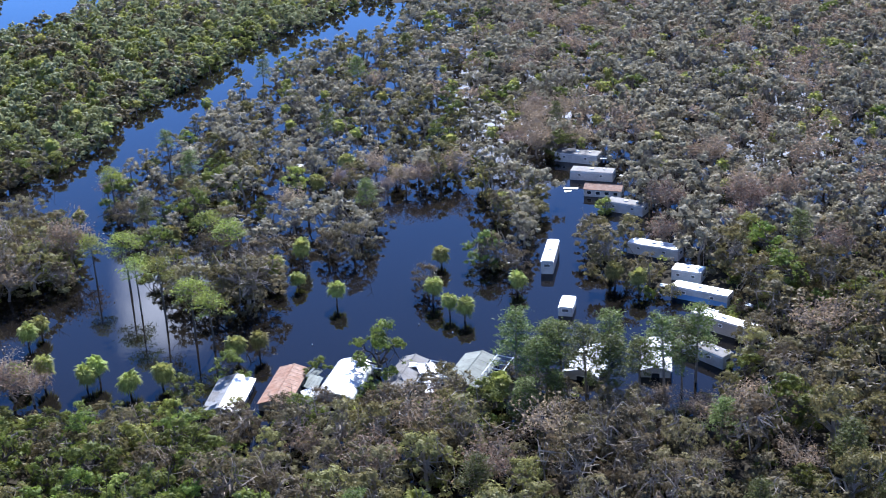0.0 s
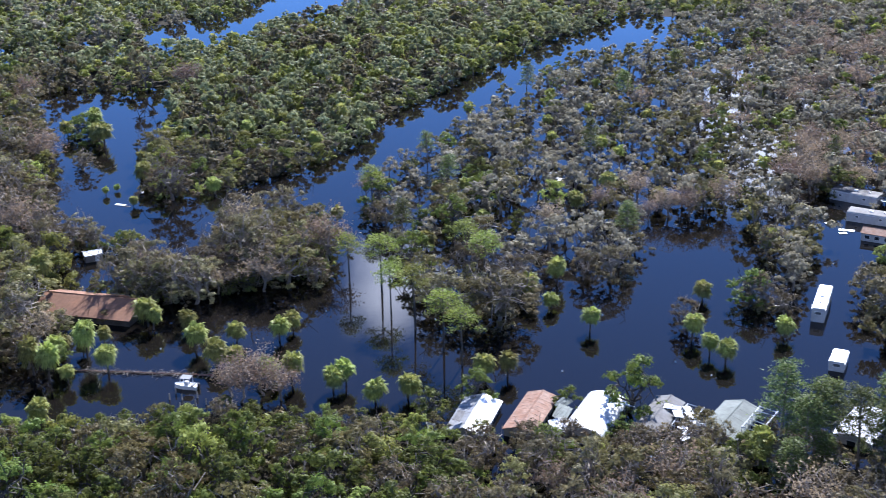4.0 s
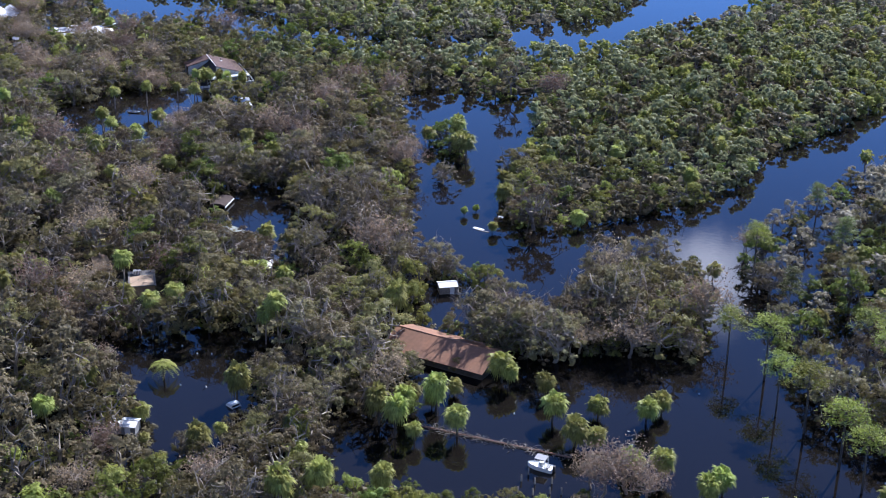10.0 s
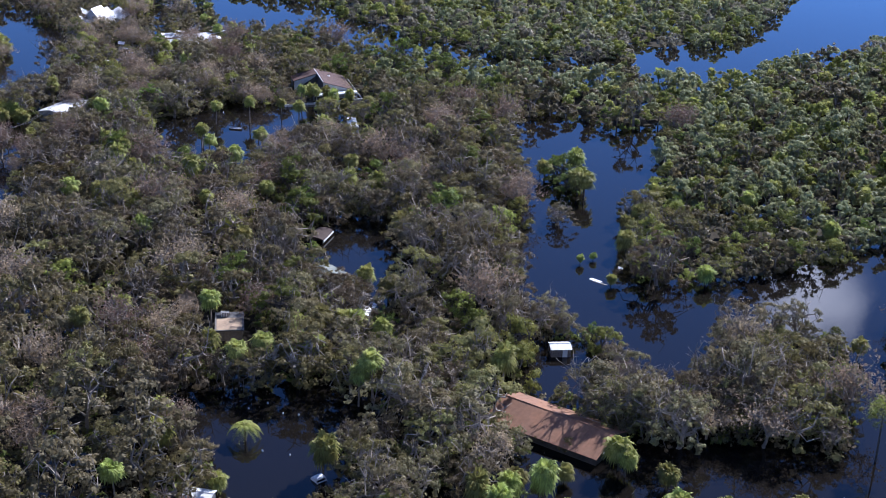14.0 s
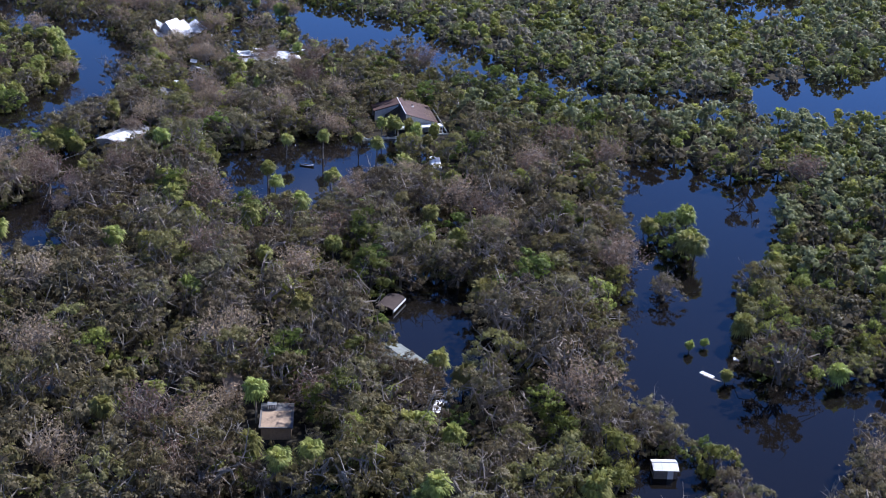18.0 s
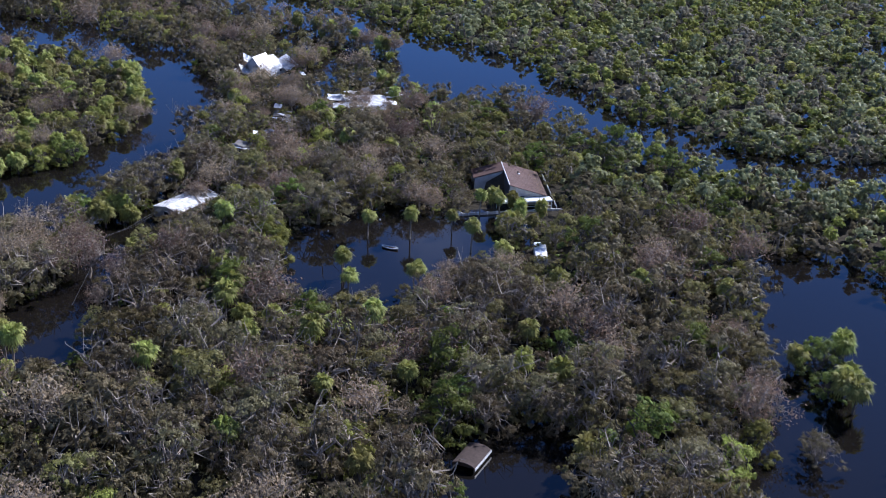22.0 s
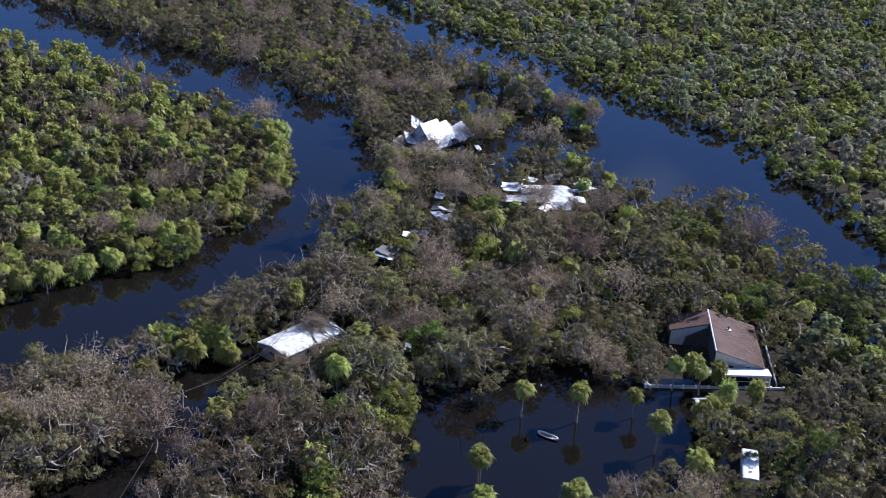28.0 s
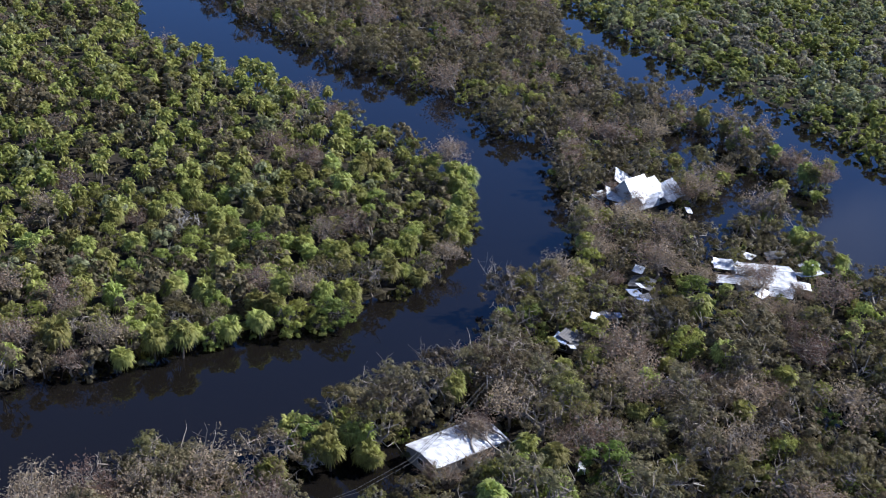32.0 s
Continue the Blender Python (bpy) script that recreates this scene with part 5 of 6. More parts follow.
# ---- the brown-roofed house, its carport, wall and yard ----
def brown_house():
    e = stand("house", -93.5, 583.9, 36, "white house with a rusting brown metal gable roof, flooded yard", "house")
    hw, hl, ridge, eave = 8.0, 7.6, 5.0, 2.7
    slope = (ridge - eave) / hw

    def plane(name, x0, x1, y0, y1, mat, label=""):
        z0, z1 = ridge - abs(x0) * slope, ridge - abs(x1) * slope
        return part(name, prism([(x0, z0), (x1, z1), (x1, z1 - 0.12), (x0, z0 - 0.12)], y0, y1), mat, e, label)
    plane("roof_panel", 0, hw + 0.6, -hl - 0.4, hl + 0.4, BROWN_ROOF)
    plane("roof_panel", -hw + 1.0, 0, 2.2, hl + 0.4, BROWN_ROOF)
    for y in np.arange(-hl, hl + 0.1, 0.9):
        for s in seams(2 * hw, 0.1, eave, ridge, 0.5, 1, 1.0):
            o = part("roof_seam", s, BROWN_ROOF, e)
            o.location.y = y
    part("ridge_cap", prism([(-0.12, ridge - 0.03), (0.12, ridge - 0.03), (0, ridge + 0.06)], -hl - 0.4, hl + 0.4), WHITE_METAL, e, "pale metal ridge cap")
    # gable end wall that faces the carport, side walls, courtyard walls
    part("gable_wall", prism([(0.1, -1), (hw, -1), (hw, eave - 0.15), (0.1, ridge - 0.2)], -hl, -hl + 0.25), WHITE_WALL, e)
    part("gable_wall", prism([(-hw + 1.2, -1), (hw, -1), (hw, eave - 0.15), (0, ridge - 0.2), (-hw + 1.2, eave + 0.15)], hl - 0.25, hl), WHITE_WALL, e)
    part("side_wall", block(hw - 0.25, hw, -hl + 0.25, hl - 0.25, -1, eave - 0.2), WHITE_WALL, e)
    # Porch and court walls are coloured dark for the shade in the recess.
    part("side_wall", block(0.1, 0.35, -hl + 0.25, 2.4, -1, ridge - 0.3), DARK_PORCH, e, "porch wall coloured dark for the shade in it")
    part("court_wall", prism([(-hw + 1.2, -1), (0.1, -1), (0.1, ridge - 0.25), (-hw + 1.2, eave + 0.1)], 2.4, 2.65), SHADE_WALL, e, "court wall coloured dark as the shaded recess")
    part("court_panel", prism([(-hw + 1.3, 0.2), (-hw + 3.6, 0.2), (-hw + 4.2, 2.7), (-0.6, 4.0), (-0.3, 4.6), (-hw + 1.3, 2.75)], 2.34, 2.398), WHITE_WALL, e, "white strip of court wall")
    for x in (3.0, 5.9):
        window(e, x, -hl, 1.9, 0, -1, 0.8, 0.7)
    pipe = Soup()
    pipe.tube([(3.2, 2.2, 4.0), (3.2, 2.2, 4.7)], (0.16, 0.16), 8)
    part("vent_pipe", pipe, GREY_METAL, e)
    part("vent_flashing", block(2.7, 3.7, 1.8, 2.6, 4.0, 4.14), WHITE_METAL, e)
    lr, litter = np.random.default_rng(64), Soup()
    lx, ly = 8.4 - np.abs(lr.normal(0, 1.5, 520)), lr.uniform(-7.6, 7.6, 520)
    ok = lx > 0.4
    litter.leaves(lr, np.stack([lx, ly, ridge - lx * slope + 0.05], -1)[ok], lr.normal(size=(int(ok.sum()), 3)) * 0.2 + np.array([slope, 0, 1.0]), 0.13)
    part("leaf_litter", litter, LEAF_DRY, e, "drift of dry brown leaves on the roof")
    c = stand("carport", -84.2, 578.7, 45, "open carport with a flat white roof beside the house", "carport")
    part("roof", block(-7.5, 5.0, -1.0, 1.4, 2.1, 2.25), WHITE_METAL, c)
    part("fascia", block(-7.5, 5.0, -1.06, -1.002, 1.95, 2.25), TRIM, c)
    for x in (-7.3, -4.3, -1.2, 1.9, 4.8):
        for y in (-0.9, 1.3):
            part("post", block(x - 0.07, x + 0.07, y - 0.07, y + 0.07, -1.0, 2.1), TRIM, c)
    part("rail", block(-1.1, 4.7, -0.93, -0.87, 0.9, 1.0), TRIM, c)
    f = stand("garden_wall", -86.3, 573.9, 45, "low white garden wall standing in flood water", "wall")
    for k in range(11):
        part("wall_panel", block(-11.8 + k * 2.15, -9.68 + k * 2.15, -0.11, 0.11, -1, 0.55), WHITE_WALL, f)
    for k in range(12):
        part("wall_post", block(-11.95 + k * 2.15, -11.65 + k * 2.15, -0.16, 0.16, -1, 0.66), TRIM, f)
    b = stand("garden_wall", -95.2, 566.3, -20, "short white wall by the yard gate", "wall")
    part("wall_panel", block(-1.6, 1.6, -0.11, 0.11, -1, 0.7), WHITE_WALL, b)
    s = stand("fence", -86.3, 592.0, 36, "narrow white fence along the side of the house", "fence")
    for k in range(9):
        part("fence_board", block(-0.05, 0.05, -12 + k * 2.7, -9.4 + k * 2.7, 0.45, 0.8), TRIM, s)
        part("fence_post", block(-0.07, 0.07, -12.07 + k * 2.7, -11.93 + k * 2.7, -1, 0.9), TRIM, s)


brown_house()


def pickup(x, y, heading, label, body=TRIM, L=5.4, W=1.9, name="camper_truck", sink=0.3):
    e = stand(name, x, y, heading, label, "vehicle", z=-sink)
    lower = [(-L / 2, 0.3), (L / 2, 0.3), (L / 2, 0.95), (L * 0.22, 1.05), (L * 0.12, 1.75), (-L * 0.12, 1.8), (-L * 0.2, 1.05), (-L / 2, 1.0)]
    s = Soup()
    prism([(a, b) for a, b in lower], -W / 2, W / 2, s)
    o = part("body", s, body, e)
    o.rotation_euler.z = radians(90)
    for i, (px, py) in enumerate(((-W / 2, L * 0.32), (W / 2, L * 0.32), (-W / 2, -L * 0.32), (W / 2, -L * 0.32))):
        t = Soup()
        t.tube([(px - 0.1, py, 0.35), (px + 0.1, py, 0.35)], (0.36, 0.36), 12)
        part("wheel", t, RUBBER, e)
    part("windscreen", block(-W * 0.42, W * 0.42, L * 0.13, L * 0.2, 1.2, 1.6), GLASS, e)
    part("rear_window", block(-W * 0.42, W * 0.42, -L * 0.17, -L * 0.13, 1.2, 1.6), GLASS, e)
    return e


travel_trailer(-69.2, 555.0, 30, 8.2, 2.4, 1.9, WHITE_WALL, WHITE_METAL, "white camper van with dented roof among bare trees", name="camper_van", category="camper van")
pickup(-1.7, 398.6, 60, "white pickup truck sunk up to its cab windows", L=4.4, W=1.6, name="pickup_truck", sink=1.2)
mobile_home(-13.9, 386.8, -80, 3.8, 2.4, 1.5, 1.8, GREY_WALL, WHITE_METAL, "small white-roofed shed among trees", wins=0, name="shed", category="shed")
mobile_home(-85.0, 567.5, -40, 2.2, 1.6, 0.9, 1.3, WHITE_WALL, WHITE_METAL, "tiny white garden shed under bare branches", wins=0, name="shed", category="shed")
block_bin = stand("water_tank", -75.8, 552.5, 20, "small white plastic tank among branches", "tank")
part("tank", block(-0.4, 0.4, -0.4, 0.4, -0.2, 0.8), TRIM, block_bin)
part("lid", block(-0.3, 0.3, -0.3, 0.3, 0.8, 0.92), GREY_WALL, block_bin)


def canoe(x, y, heading, L, W, label):
    e = stand("canoe", x, y, heading, label, "boat")
    n = 11
    ts = np.linspace(-1, 1, n)
    wid = W / 2 * np.sqrt(np.maximum(1 - np.abs(ts) ** 2.2, 0.0004))
    up = 0.28 + 0.12 * ts ** 4
    s = Soup()
    v, f = [], []
    for i, t in enumerate(ts):
        y_ = t * L / 2
        w = wid[i]
        v += [(-w, y_, up[i]), (-w * 0.55, y_, -0.05), (w * 0.55, y_, -0.05), (w, y_, up[i])]
    for i in range(n - 1):
        for j in range(3):
            a = i * 4 + j
            f.append([a, a + 1, a + 5, a + 4])
    s.add(v, f)
    part("hull", s, TAN_WALL, e)
    for sx in (-1, 1):
        g = Soup()
        g.tube([(sx * wid[i], ts[i] * L / 2, up[i]) for i in range(n)], [0.09] * n, 6)
        part("gunwale", g, TRIM, e, "white gunwale")
    for yy in (-L * 0.22, L * 0.2):
        part("thwart", block(-W * 0.4, W * 0.4, yy - 0.1, yy + 0.1, 0.14, 0.19), WOOD, e)


canoe(-96.5, 541.1, 98, 3.6, 1.1, "open white-rimmed canoe adrift on dark flood water")


def skiff(x, y, heading, label, L=4.6, W=1.9, z=0.0):
    e = stand("motor_boat", x, y, heading, label, "boat", z=z)
    n = 9
    ts = np.linspace(0, 1, n)
    wid = W / 2 * np.minimum(1, np.sqrt(np.maximum((1 - ts) * 2.6, 0.0005)))
    v, f = [], []
    for i, t in enumerate(ts):
        yy = -L / 2 + t * L
        v += [(-wid[i], yy, 0.62 + 0.15 * t), (-wid[i] * 0.8, yy, -0.1), (wid[i] * 0.8, yy, -0.1), (wid[i], yy, 0.62 + 0.15 * t), (wid[i] * 0.8, yy, 0.52 + 0.12 * t), (-wid[i] * 0.8, yy, 0.52 + 0.12 * t)]
    for i in range(n - 1):
        for j in range(6):
            a, b = i * 6 + j, i * 6 + (j + 1) % 6
            f.append([a, b, b + 6, a + 6])
    f.append([0, 1, 2, 3])
    s = Soup()
    s.add(v, f)
    part("hull", s, TRIM, e)
    part("console", block(-0.35, 0.35, -0.5, 0.2, 0.5, 1.15), WHITE_WALL, e)
    part("outboard_motor", block(-0.2, 0.2, -L / 2 - 0.35, -L / 2, 0.1, 1.0), RUBBER, e)
    part("bench", block(-0.6, 0.6, -1.4, -1.0, 0.55, 0.8), GREY_WALL, e)
    for px in (-0.7, 0.7):
        for py in (-0.9, 0.7):
            g = Soup()
            g.tube([(px, py, 0.6), (px * 0.9, py, 1.9)], (0.04, 0.04), 4)
            part("canopy_post", g, TRIM, e)
    part("canopy", block(-0.75, 0.75, -0.95, 0.75, 1.9, 1.98), PALE_GREY_METAL, e)


skiff(48.2, 394.6, 80, "small white motor boat tied beside a wrecked pier", 3.9, 1.6)
skiff(114.7, 498.1, 60, "white boat stranded among swamp trees", 5.0, 2.0)


# ---- piers, floats and drifting boards ----
def piles(spots, label, r=0.13, top=1.1):
    for x, y in spots:
        s = Soup()
        s.tube([(0, 0, -1.2), (0, 0, top)], (r, r * 0.9), 6)
        e = stand("pier_post", x, y, 0, label, "post", "posts of the wrecked pier")
        part("post", s, BARK_PALE, e)


piles([(46.3, 390.6), (48.3, 390.4), (46.5, 387.5), (48.6, 387.6), (50.8, 388.6), (52.4, 388.9), (50.6, 391.2), (46.9, 392.6)], "pale wooden post of a wrecked pier")


def boards(x, y, heading, n, L, W, label, mat=WOOD, z=0.12, name="dock", gap=0.05):
    e = stand(name, x, y, heading, label, "dock")
    step = L / n
    for k in range(n):
        part("plank", block(-W / 2, W / 2, -L / 2 + k * step, -L / 2 + (k + 1) * step - gap, z - 0.12, z), mat, e)
    for sx in (-1, 1):
        part("stringer", block(sx * W * 0.36 - 0.05, sx * W * 0.36 + 0.05, -L / 2, L / 2, z - 0.3, z - 0.122), WOOD, e)
    return e


boards(15.8, 484.4, 70, 4, 2.6, 0.9, "white drifting dock section in the lagoon", TRIM)
boards(16.9, 483.6, 75, 5, 3.4, 0.4, "long weathered plank raft beside the dock", WOOD, 0.05, "plank_raft")
boards(18.9, 491.8, 10, 2, 1.1, 1.0, "white float washed against the mangroves", TRIM, 0.5, "dock_float")
boards(173.5, 462.7, 70, 5, 3.2, 1.1, "white floating dock beside the trailers", TRIM)
boards(172.3, 461.0, 100, 3, 1.6, 0.9, "white drifting dock section near the trailers", TRIM)
boards(171.0, 467.0, 80, 3, 1.6, 0.7, "pale plank section drifting by a trailer", TRIM)
boards(150.2, 424.5, 80, 4, 2.2, 0.5, "thin drifting planks near the motor coach", WOOD, 0.05, "plank_raft")


def boom():
    """A sunken fence whose top rail and posts just break the surface."""
    e = stand("sunken_fence", 40.1, 399.9, 0, "rusty top rail of a sunken fence breaking the water", "fence")
    for k in range(12):
        x0, x1 = -11.6 + k * 1.95, -11.6 + (k + 1) * 1.95
        y0, y1 = 1.1 - k * 0.19, 1.1 - (k + 1) * 0.19
        s = Soup()
        s.tube([(x0, y0, 0.1), ((x0 + x1) / 2, (y0 + y1) / 2, 0.16), (x1, y1, 0.1)], (0.13, 0.15, 0.13), 5)
        part("rail", s, RUST, e)
        p = Soup()
        p.tube([(x0, y0, -1), (x0, y0, 0.42)], (0.08, 0.07), 5)
        part("post", p, BARK_PALE, e)


boom()
FLOAT_SPOTS = [(-20.6, 412.4), (-18.7, 415.1), (-15.0, 413.2), (-12.6, 413.8), (-12.6, 402.2), (-8.4, 402.8), (41, 409), (68, 424), (96, 405), (109, 399), (128, 402), (133, 397), (118, 421), (88, 420), (60, 405), (-107, 553), (-112, 541), (31, 437), (95, 394)]
for k, (x, y) in enumerate(FLOAT_SPOTS):
    s = Soup()
    for j in range(4):
        s.tube([(0, 0, -0.08 + 0.09 * j), (0, 0, 0.01 + 0.09 * j)], (0.11 + 0.04 * (1.5 - abs(j - 1.5)), 0.11 + 0.04 * (1.5 - abs(j - 0.5))), 7)
    f = stand("net_float", x, y, k * 40, "small white float drifting on the water", "float", "floats on the flood water")
    part("ball", s, TRIM, f)


# ---- storm wreckage: bent sheets and broken frames round the homes ----
def sheet_piece(name, x, y, z, heading, L, W, tilt, roll, mat, label, ribs=6, parent=None):
    """A torn piece of ribbed roofing."""
    rng = np.random.default_rng(int(abs(x * 7 + y * 13)))
    s = Soup()
    n, m = ribs * 2 + 1, 5
    gx, gy = np.meshgrid(np.linspace(-W / 2, W / 2, n), np.linspace(-L / 2, L / 2, m))
    zz = 0.05 * (np.arange(n) % 2)[None, :] + 0.10 * np.sin(gy * 1.3 + x) + rng.normal(size=gx.shape) * 0.03
    gy = gy + rng.normal(size=gy.shape) * 0.06
    top = np.stack([gx, gy, zz], -1).reshape(-1, 3)
    i, j = np.meshgrid(np.arange(m - 1), np.arange(n - 1), indexing="ij")
    a = (i * n + j).ravel()
    q = np.stack([a, a + 1, a + n + 1, a + n], -1)
    s.add(np.concatenate([top, top - (0, 0, 0.04)]), np.concatenate([q, q[:, ::-1] + n * m]))
    e = stand(name, x, y, heading, label, "debris", "torn roofing sheets", tilt, roll, z)
    part("sheet", s, mat, e)
    return e


def frame_wreck(x, y, heading, L, W, h, label, mat=TRIM, n=6):
    e = stand("porch_frame", x, y, heading, label, "porch")
    for k in range(n):
        yy = -L / 2 + L * k / (n - 1)
        s = Soup()
        s.tube([(-W / 2, yy, h * 0.9), (W / 2, yy, h * (0.9 - 0.05 * (k % 3)))], (0.08, 0.08), 4)
        part("rafter", s, mat, e)
        for sx in (-1, 1):
            s = Soup()
            s.tube([(sx * W / 2, yy, -0.8), (sx * W / 2, yy, h * 0.9)], (0.07, 0.07), 4)
            part("post", s, mat, e)
    for sx in (-1, 1):
        s = Soup()
        s.tube([(sx * W / 2, -L / 2, h * 0.92), (sx * W / 2, L / 2, h * 0.92)], (0.09, 0.09), 4)
        part("beam", s, mat, e)


frame_wreck(136.6, 378.6, -33, 7.5, 2.8, 2.4, "bare white porch frame beside the mobile home")
frame_wreck(126.3, 380.5, -28, 7.5, 2.6, 1.9, "collapsed white porch frame with torn sheets")
WRECK = [(126.5, 378, 1.5, 30, 3.0, 1.6, 18, 0, 0), (125.2, 376.2, 1.0, 80, 2.6, 1.3, -12, 10, 0), (128, 379.4, 1.2, -30, 2.8, 1.8, 10, -15, 3), (126.6, 382, 1.9, 10, 2.0, 1.2, 5, 5, 0),
         (124.9, 380.7, 2.0, 0, 2.6, 1.4, 8, -8, 0), (125.3, 376.1, 2.0, 35, 2.6, 1.4, 3, -4, 0), (124.4, 383.0, 2.0, 70, 2.6, 1.4, -2, 0, 0), (127.0, 377.7, 2.0, 105, 2.6, 1.4, -7, 4, 0), (124.6, 373.9, 2.0, 140, 2.6, 1.4, -12, 8, 0), (126.6, 380.1, 2.0, 175, 2.6, 1.4, -17, 12, 0),
         (107.6, 381.3, 2.2, -20, 4.2, 2.2, 15, 0, 2), (106.6, 378.0, 1.6, 10, 3.2, 2.0, -10, 12, 0), (108, 384.0, 2.3, -35, 3.0, 1.6, 20, 5, 2), (117.6, 383.2, 2.4, 40, 1.8, 1.2, 25, 0, 0),
         (92.0, 379.0, 3.0, -17, 3.0, 1.2, 6, 3, 1), (88, 379, 1.2, 20, 1.8, 1.6, 20, 10, 2), (119.4, 369, 1.5, 60, 2.0, 1.0, 10, 5, 0), (174.5, 404.5, 0.6, 60, 2.6, 1.6, 5, 0, 0), (186, 478, 1.2, 30, 2.2, 1.8, 10, 5, 0),
         (186.5, 464, 1.2, 60, 2.0, 1.4, 8, 10, 0), (184.3, 391.2, 1.2, 40, 2.4, 1.7, 12, 5, 0), (182.6, 378.5, 1.0, 20, 2.0, 1.5, 15, 5, 0)]
for x, y, z, hd, L, W_, ti, ro, mi in WRECK:
    sheet_piece("roof_sheet", x, y, z, hd, L, W_, ti, ro, (WHITE_METAL, GREY_METAL, GREEN_ROOF, TAN_WALL)[mi], ("torn white roofing sheet among storm wreckage", "bent grey roofing sheet among wreckage", "pale green torn roofing sheet", "broken tan plywood sheet in wreckage")[mi])


# ---- the storm-torn white roofs near the river fork ----
def torn_house(x, y, heading, L, W, eave, ridge, label, cross=None, tilt=0.0):
    e = mobile_home(x, y, heading, L, W, eave, ridge, WHITE_WALL, WHITE_DIRTY, label, seam=0.9, over=0.4, name="house", category="house", wins=2, tilt=tilt)
    if cross:
        cl, cw, off, up = cross
        part("dormer_wall", prism([(-cw / 2, eave - 0.5), (cw / 2, eave - 0.5), (cw / 2, eave + up * 0.5), (0, ridge + up), (-cw / 2, eave + up * 0.5)], off - cl / 2, off + cl / 2), WHITE_WALL, e)
        for sx in (-1, 1):
            o = part("dormer_roof", prism([(0, ridge + up + 0.12), (sx * (cw / 2 + 0.3), eave + up * 0.5), (sx * (cw / 2 + 0.3), eave + up * 0.5 - 0.1), (0, ridge + up)], off - cl / 2 - 0.4, off + cl / 2 + 0.4), WHITE_METAL, e)
    return e


torn_house(-200.5, 630.0, 4, 9.0, 9.0, 2.2, 4.8, "large house with a steep storm-damaged white metal roof", (6.0, 5.4, -2.5, 1.2))
torn_house(-157.5, 620.0, -42, 11.0, 10.0, 1.9, 3.0, "house with a wide torn white roof strewn with branches")
for x, y, z, hd, L, W_, ti, ro, mi in [(-205, 622.5, 1.2, 10, 3.6, 2.4, 12, 8, 0), (-198.5, 622.0, 1.0, 50, 3.0, 2.0, -10, 8, 0), (-194, 634, 2.2, 20, 3.0, 1.6, 14, 6, 0), (-188.5, 633, 1.4, 60, 2.4, 1.3, 5, 5, 0),
                                    (-166.5, 617.5, 1.6, 30, 4.0, 2.8, 6, -5, 0), (-161.5, 628.5, 2.6, -30, 4.4, 2.4, 14, 6, 1), (-155, 630.5, 2.6, -48, 4.0, 2.0, -8, 10, 0), (-150, 622, 2.2, -40, 3.4, 2.2, 16, -8, 0), (-152.5, 613.2, 1.8, 10, 3.4, 2.0, 12, 4, 0),
                                    (-170.7, 598.7, 2.8, 30, 2.8, 2.0, 6, 4, 0), (-166, 594.5, 2.4, 80, 2.0, 1.2, 10, 8, 0), (-162.2, 591.8, 2.2, 60, 2.6, 2.0, -12, 6, 1), (-159.6, 581.0, 2.6, 75, 2.2, 1.0, 18, 6, 1), (-161.8, 578.5, 2.2, 40, 2.0, 1.5, 10, 9, 0),
                                    (-158.5, 568.8, 2.6, 20, 3.0, 2.6, 14, 5, 1), (-155.6, 567.0, 2.2, 65, 1.8, 1.2, 10, -8, 0), (-128.6, 543.6, 2.0, 40, 2.6, 1.1, 15, 5, 0), (-148, 587, 2.8, 10, 1.0, 0.9, 10, 0, 0)]:
    sheet_piece("roof_sheet", x, y, z, hd, L, W_, ti, ro, (WHITE_METAL, GREY_METAL)[mi], ("torn white roofing sheet lying in storm-felled branches", "bent grey roofing sheet lying in branches")[mi])
for x, y, z, hd, L, W_, ti, ro in ((-163.8, 616.0, 2.6, -42, 5.0, 3.4, 14, -4), (-152.2, 626.8, 2.7, -30, 5.2, 3.6, -13, 6), (-150.6, 616.5, 2.0, -60, 4.6, 3.0, 16, 5), (-159.6, 611.6, 2.2, -50, 4.2, 3.0, 8, 8), (-165.0, 623.5, 2.2, 20, 4.6, 3.0, 5, -9), (-207.2, 631.6, 2.6, 50, 6.0, 4.4, 30, 12), (-194.6, 626.6, 2.4, 20, 6.0, 4.2, -28, 14), (-201.5, 624.2, 2.0, -35, 5.6, 4.0, 24, -16), (-196.0, 635.0, 3.0, 70, 6.0, 4.4, -20, 20)):
    sheet_piece("roof_sheet", x, y, z, hd, L, W_, ti, ro, WHITE_DIRTY, "large torn white roof panel hanging off a house", ribs=9)
standing("bare", [(-155, 612, 0.6), (-149, 619, 0.6), (-160, 613, 0.5), (-194, 622, 0.6), (-203, 621, 0.5), (-138, 527, 0.55), (-137.6, 533, 0.6), (-139.5, 524.5, 0.5)], 0.6, "storm-stripped trees against the torn houses")
for x, y, hd, L, W_ in ((-168.0, 597.0, 30, 5.0, 4.0), (-159.0, 570.0, 20, 5.5, 4.2), (-161.0, 581.0, 60, 4.0, 3.0)):
    mobile_home(x, y, hd, L, W_, 1.5, 1.9, SHADE_WALL, GREY_METAL, "small wrecked shed with a torn grey roof", wins=0, name="shed", category="shed")
boards(-201.7, 669.0, 40, 6, 3.6, 3.0, "pale roofed boat dock by the river inlet", GREY_WALL, 1.3, "boat_dock")

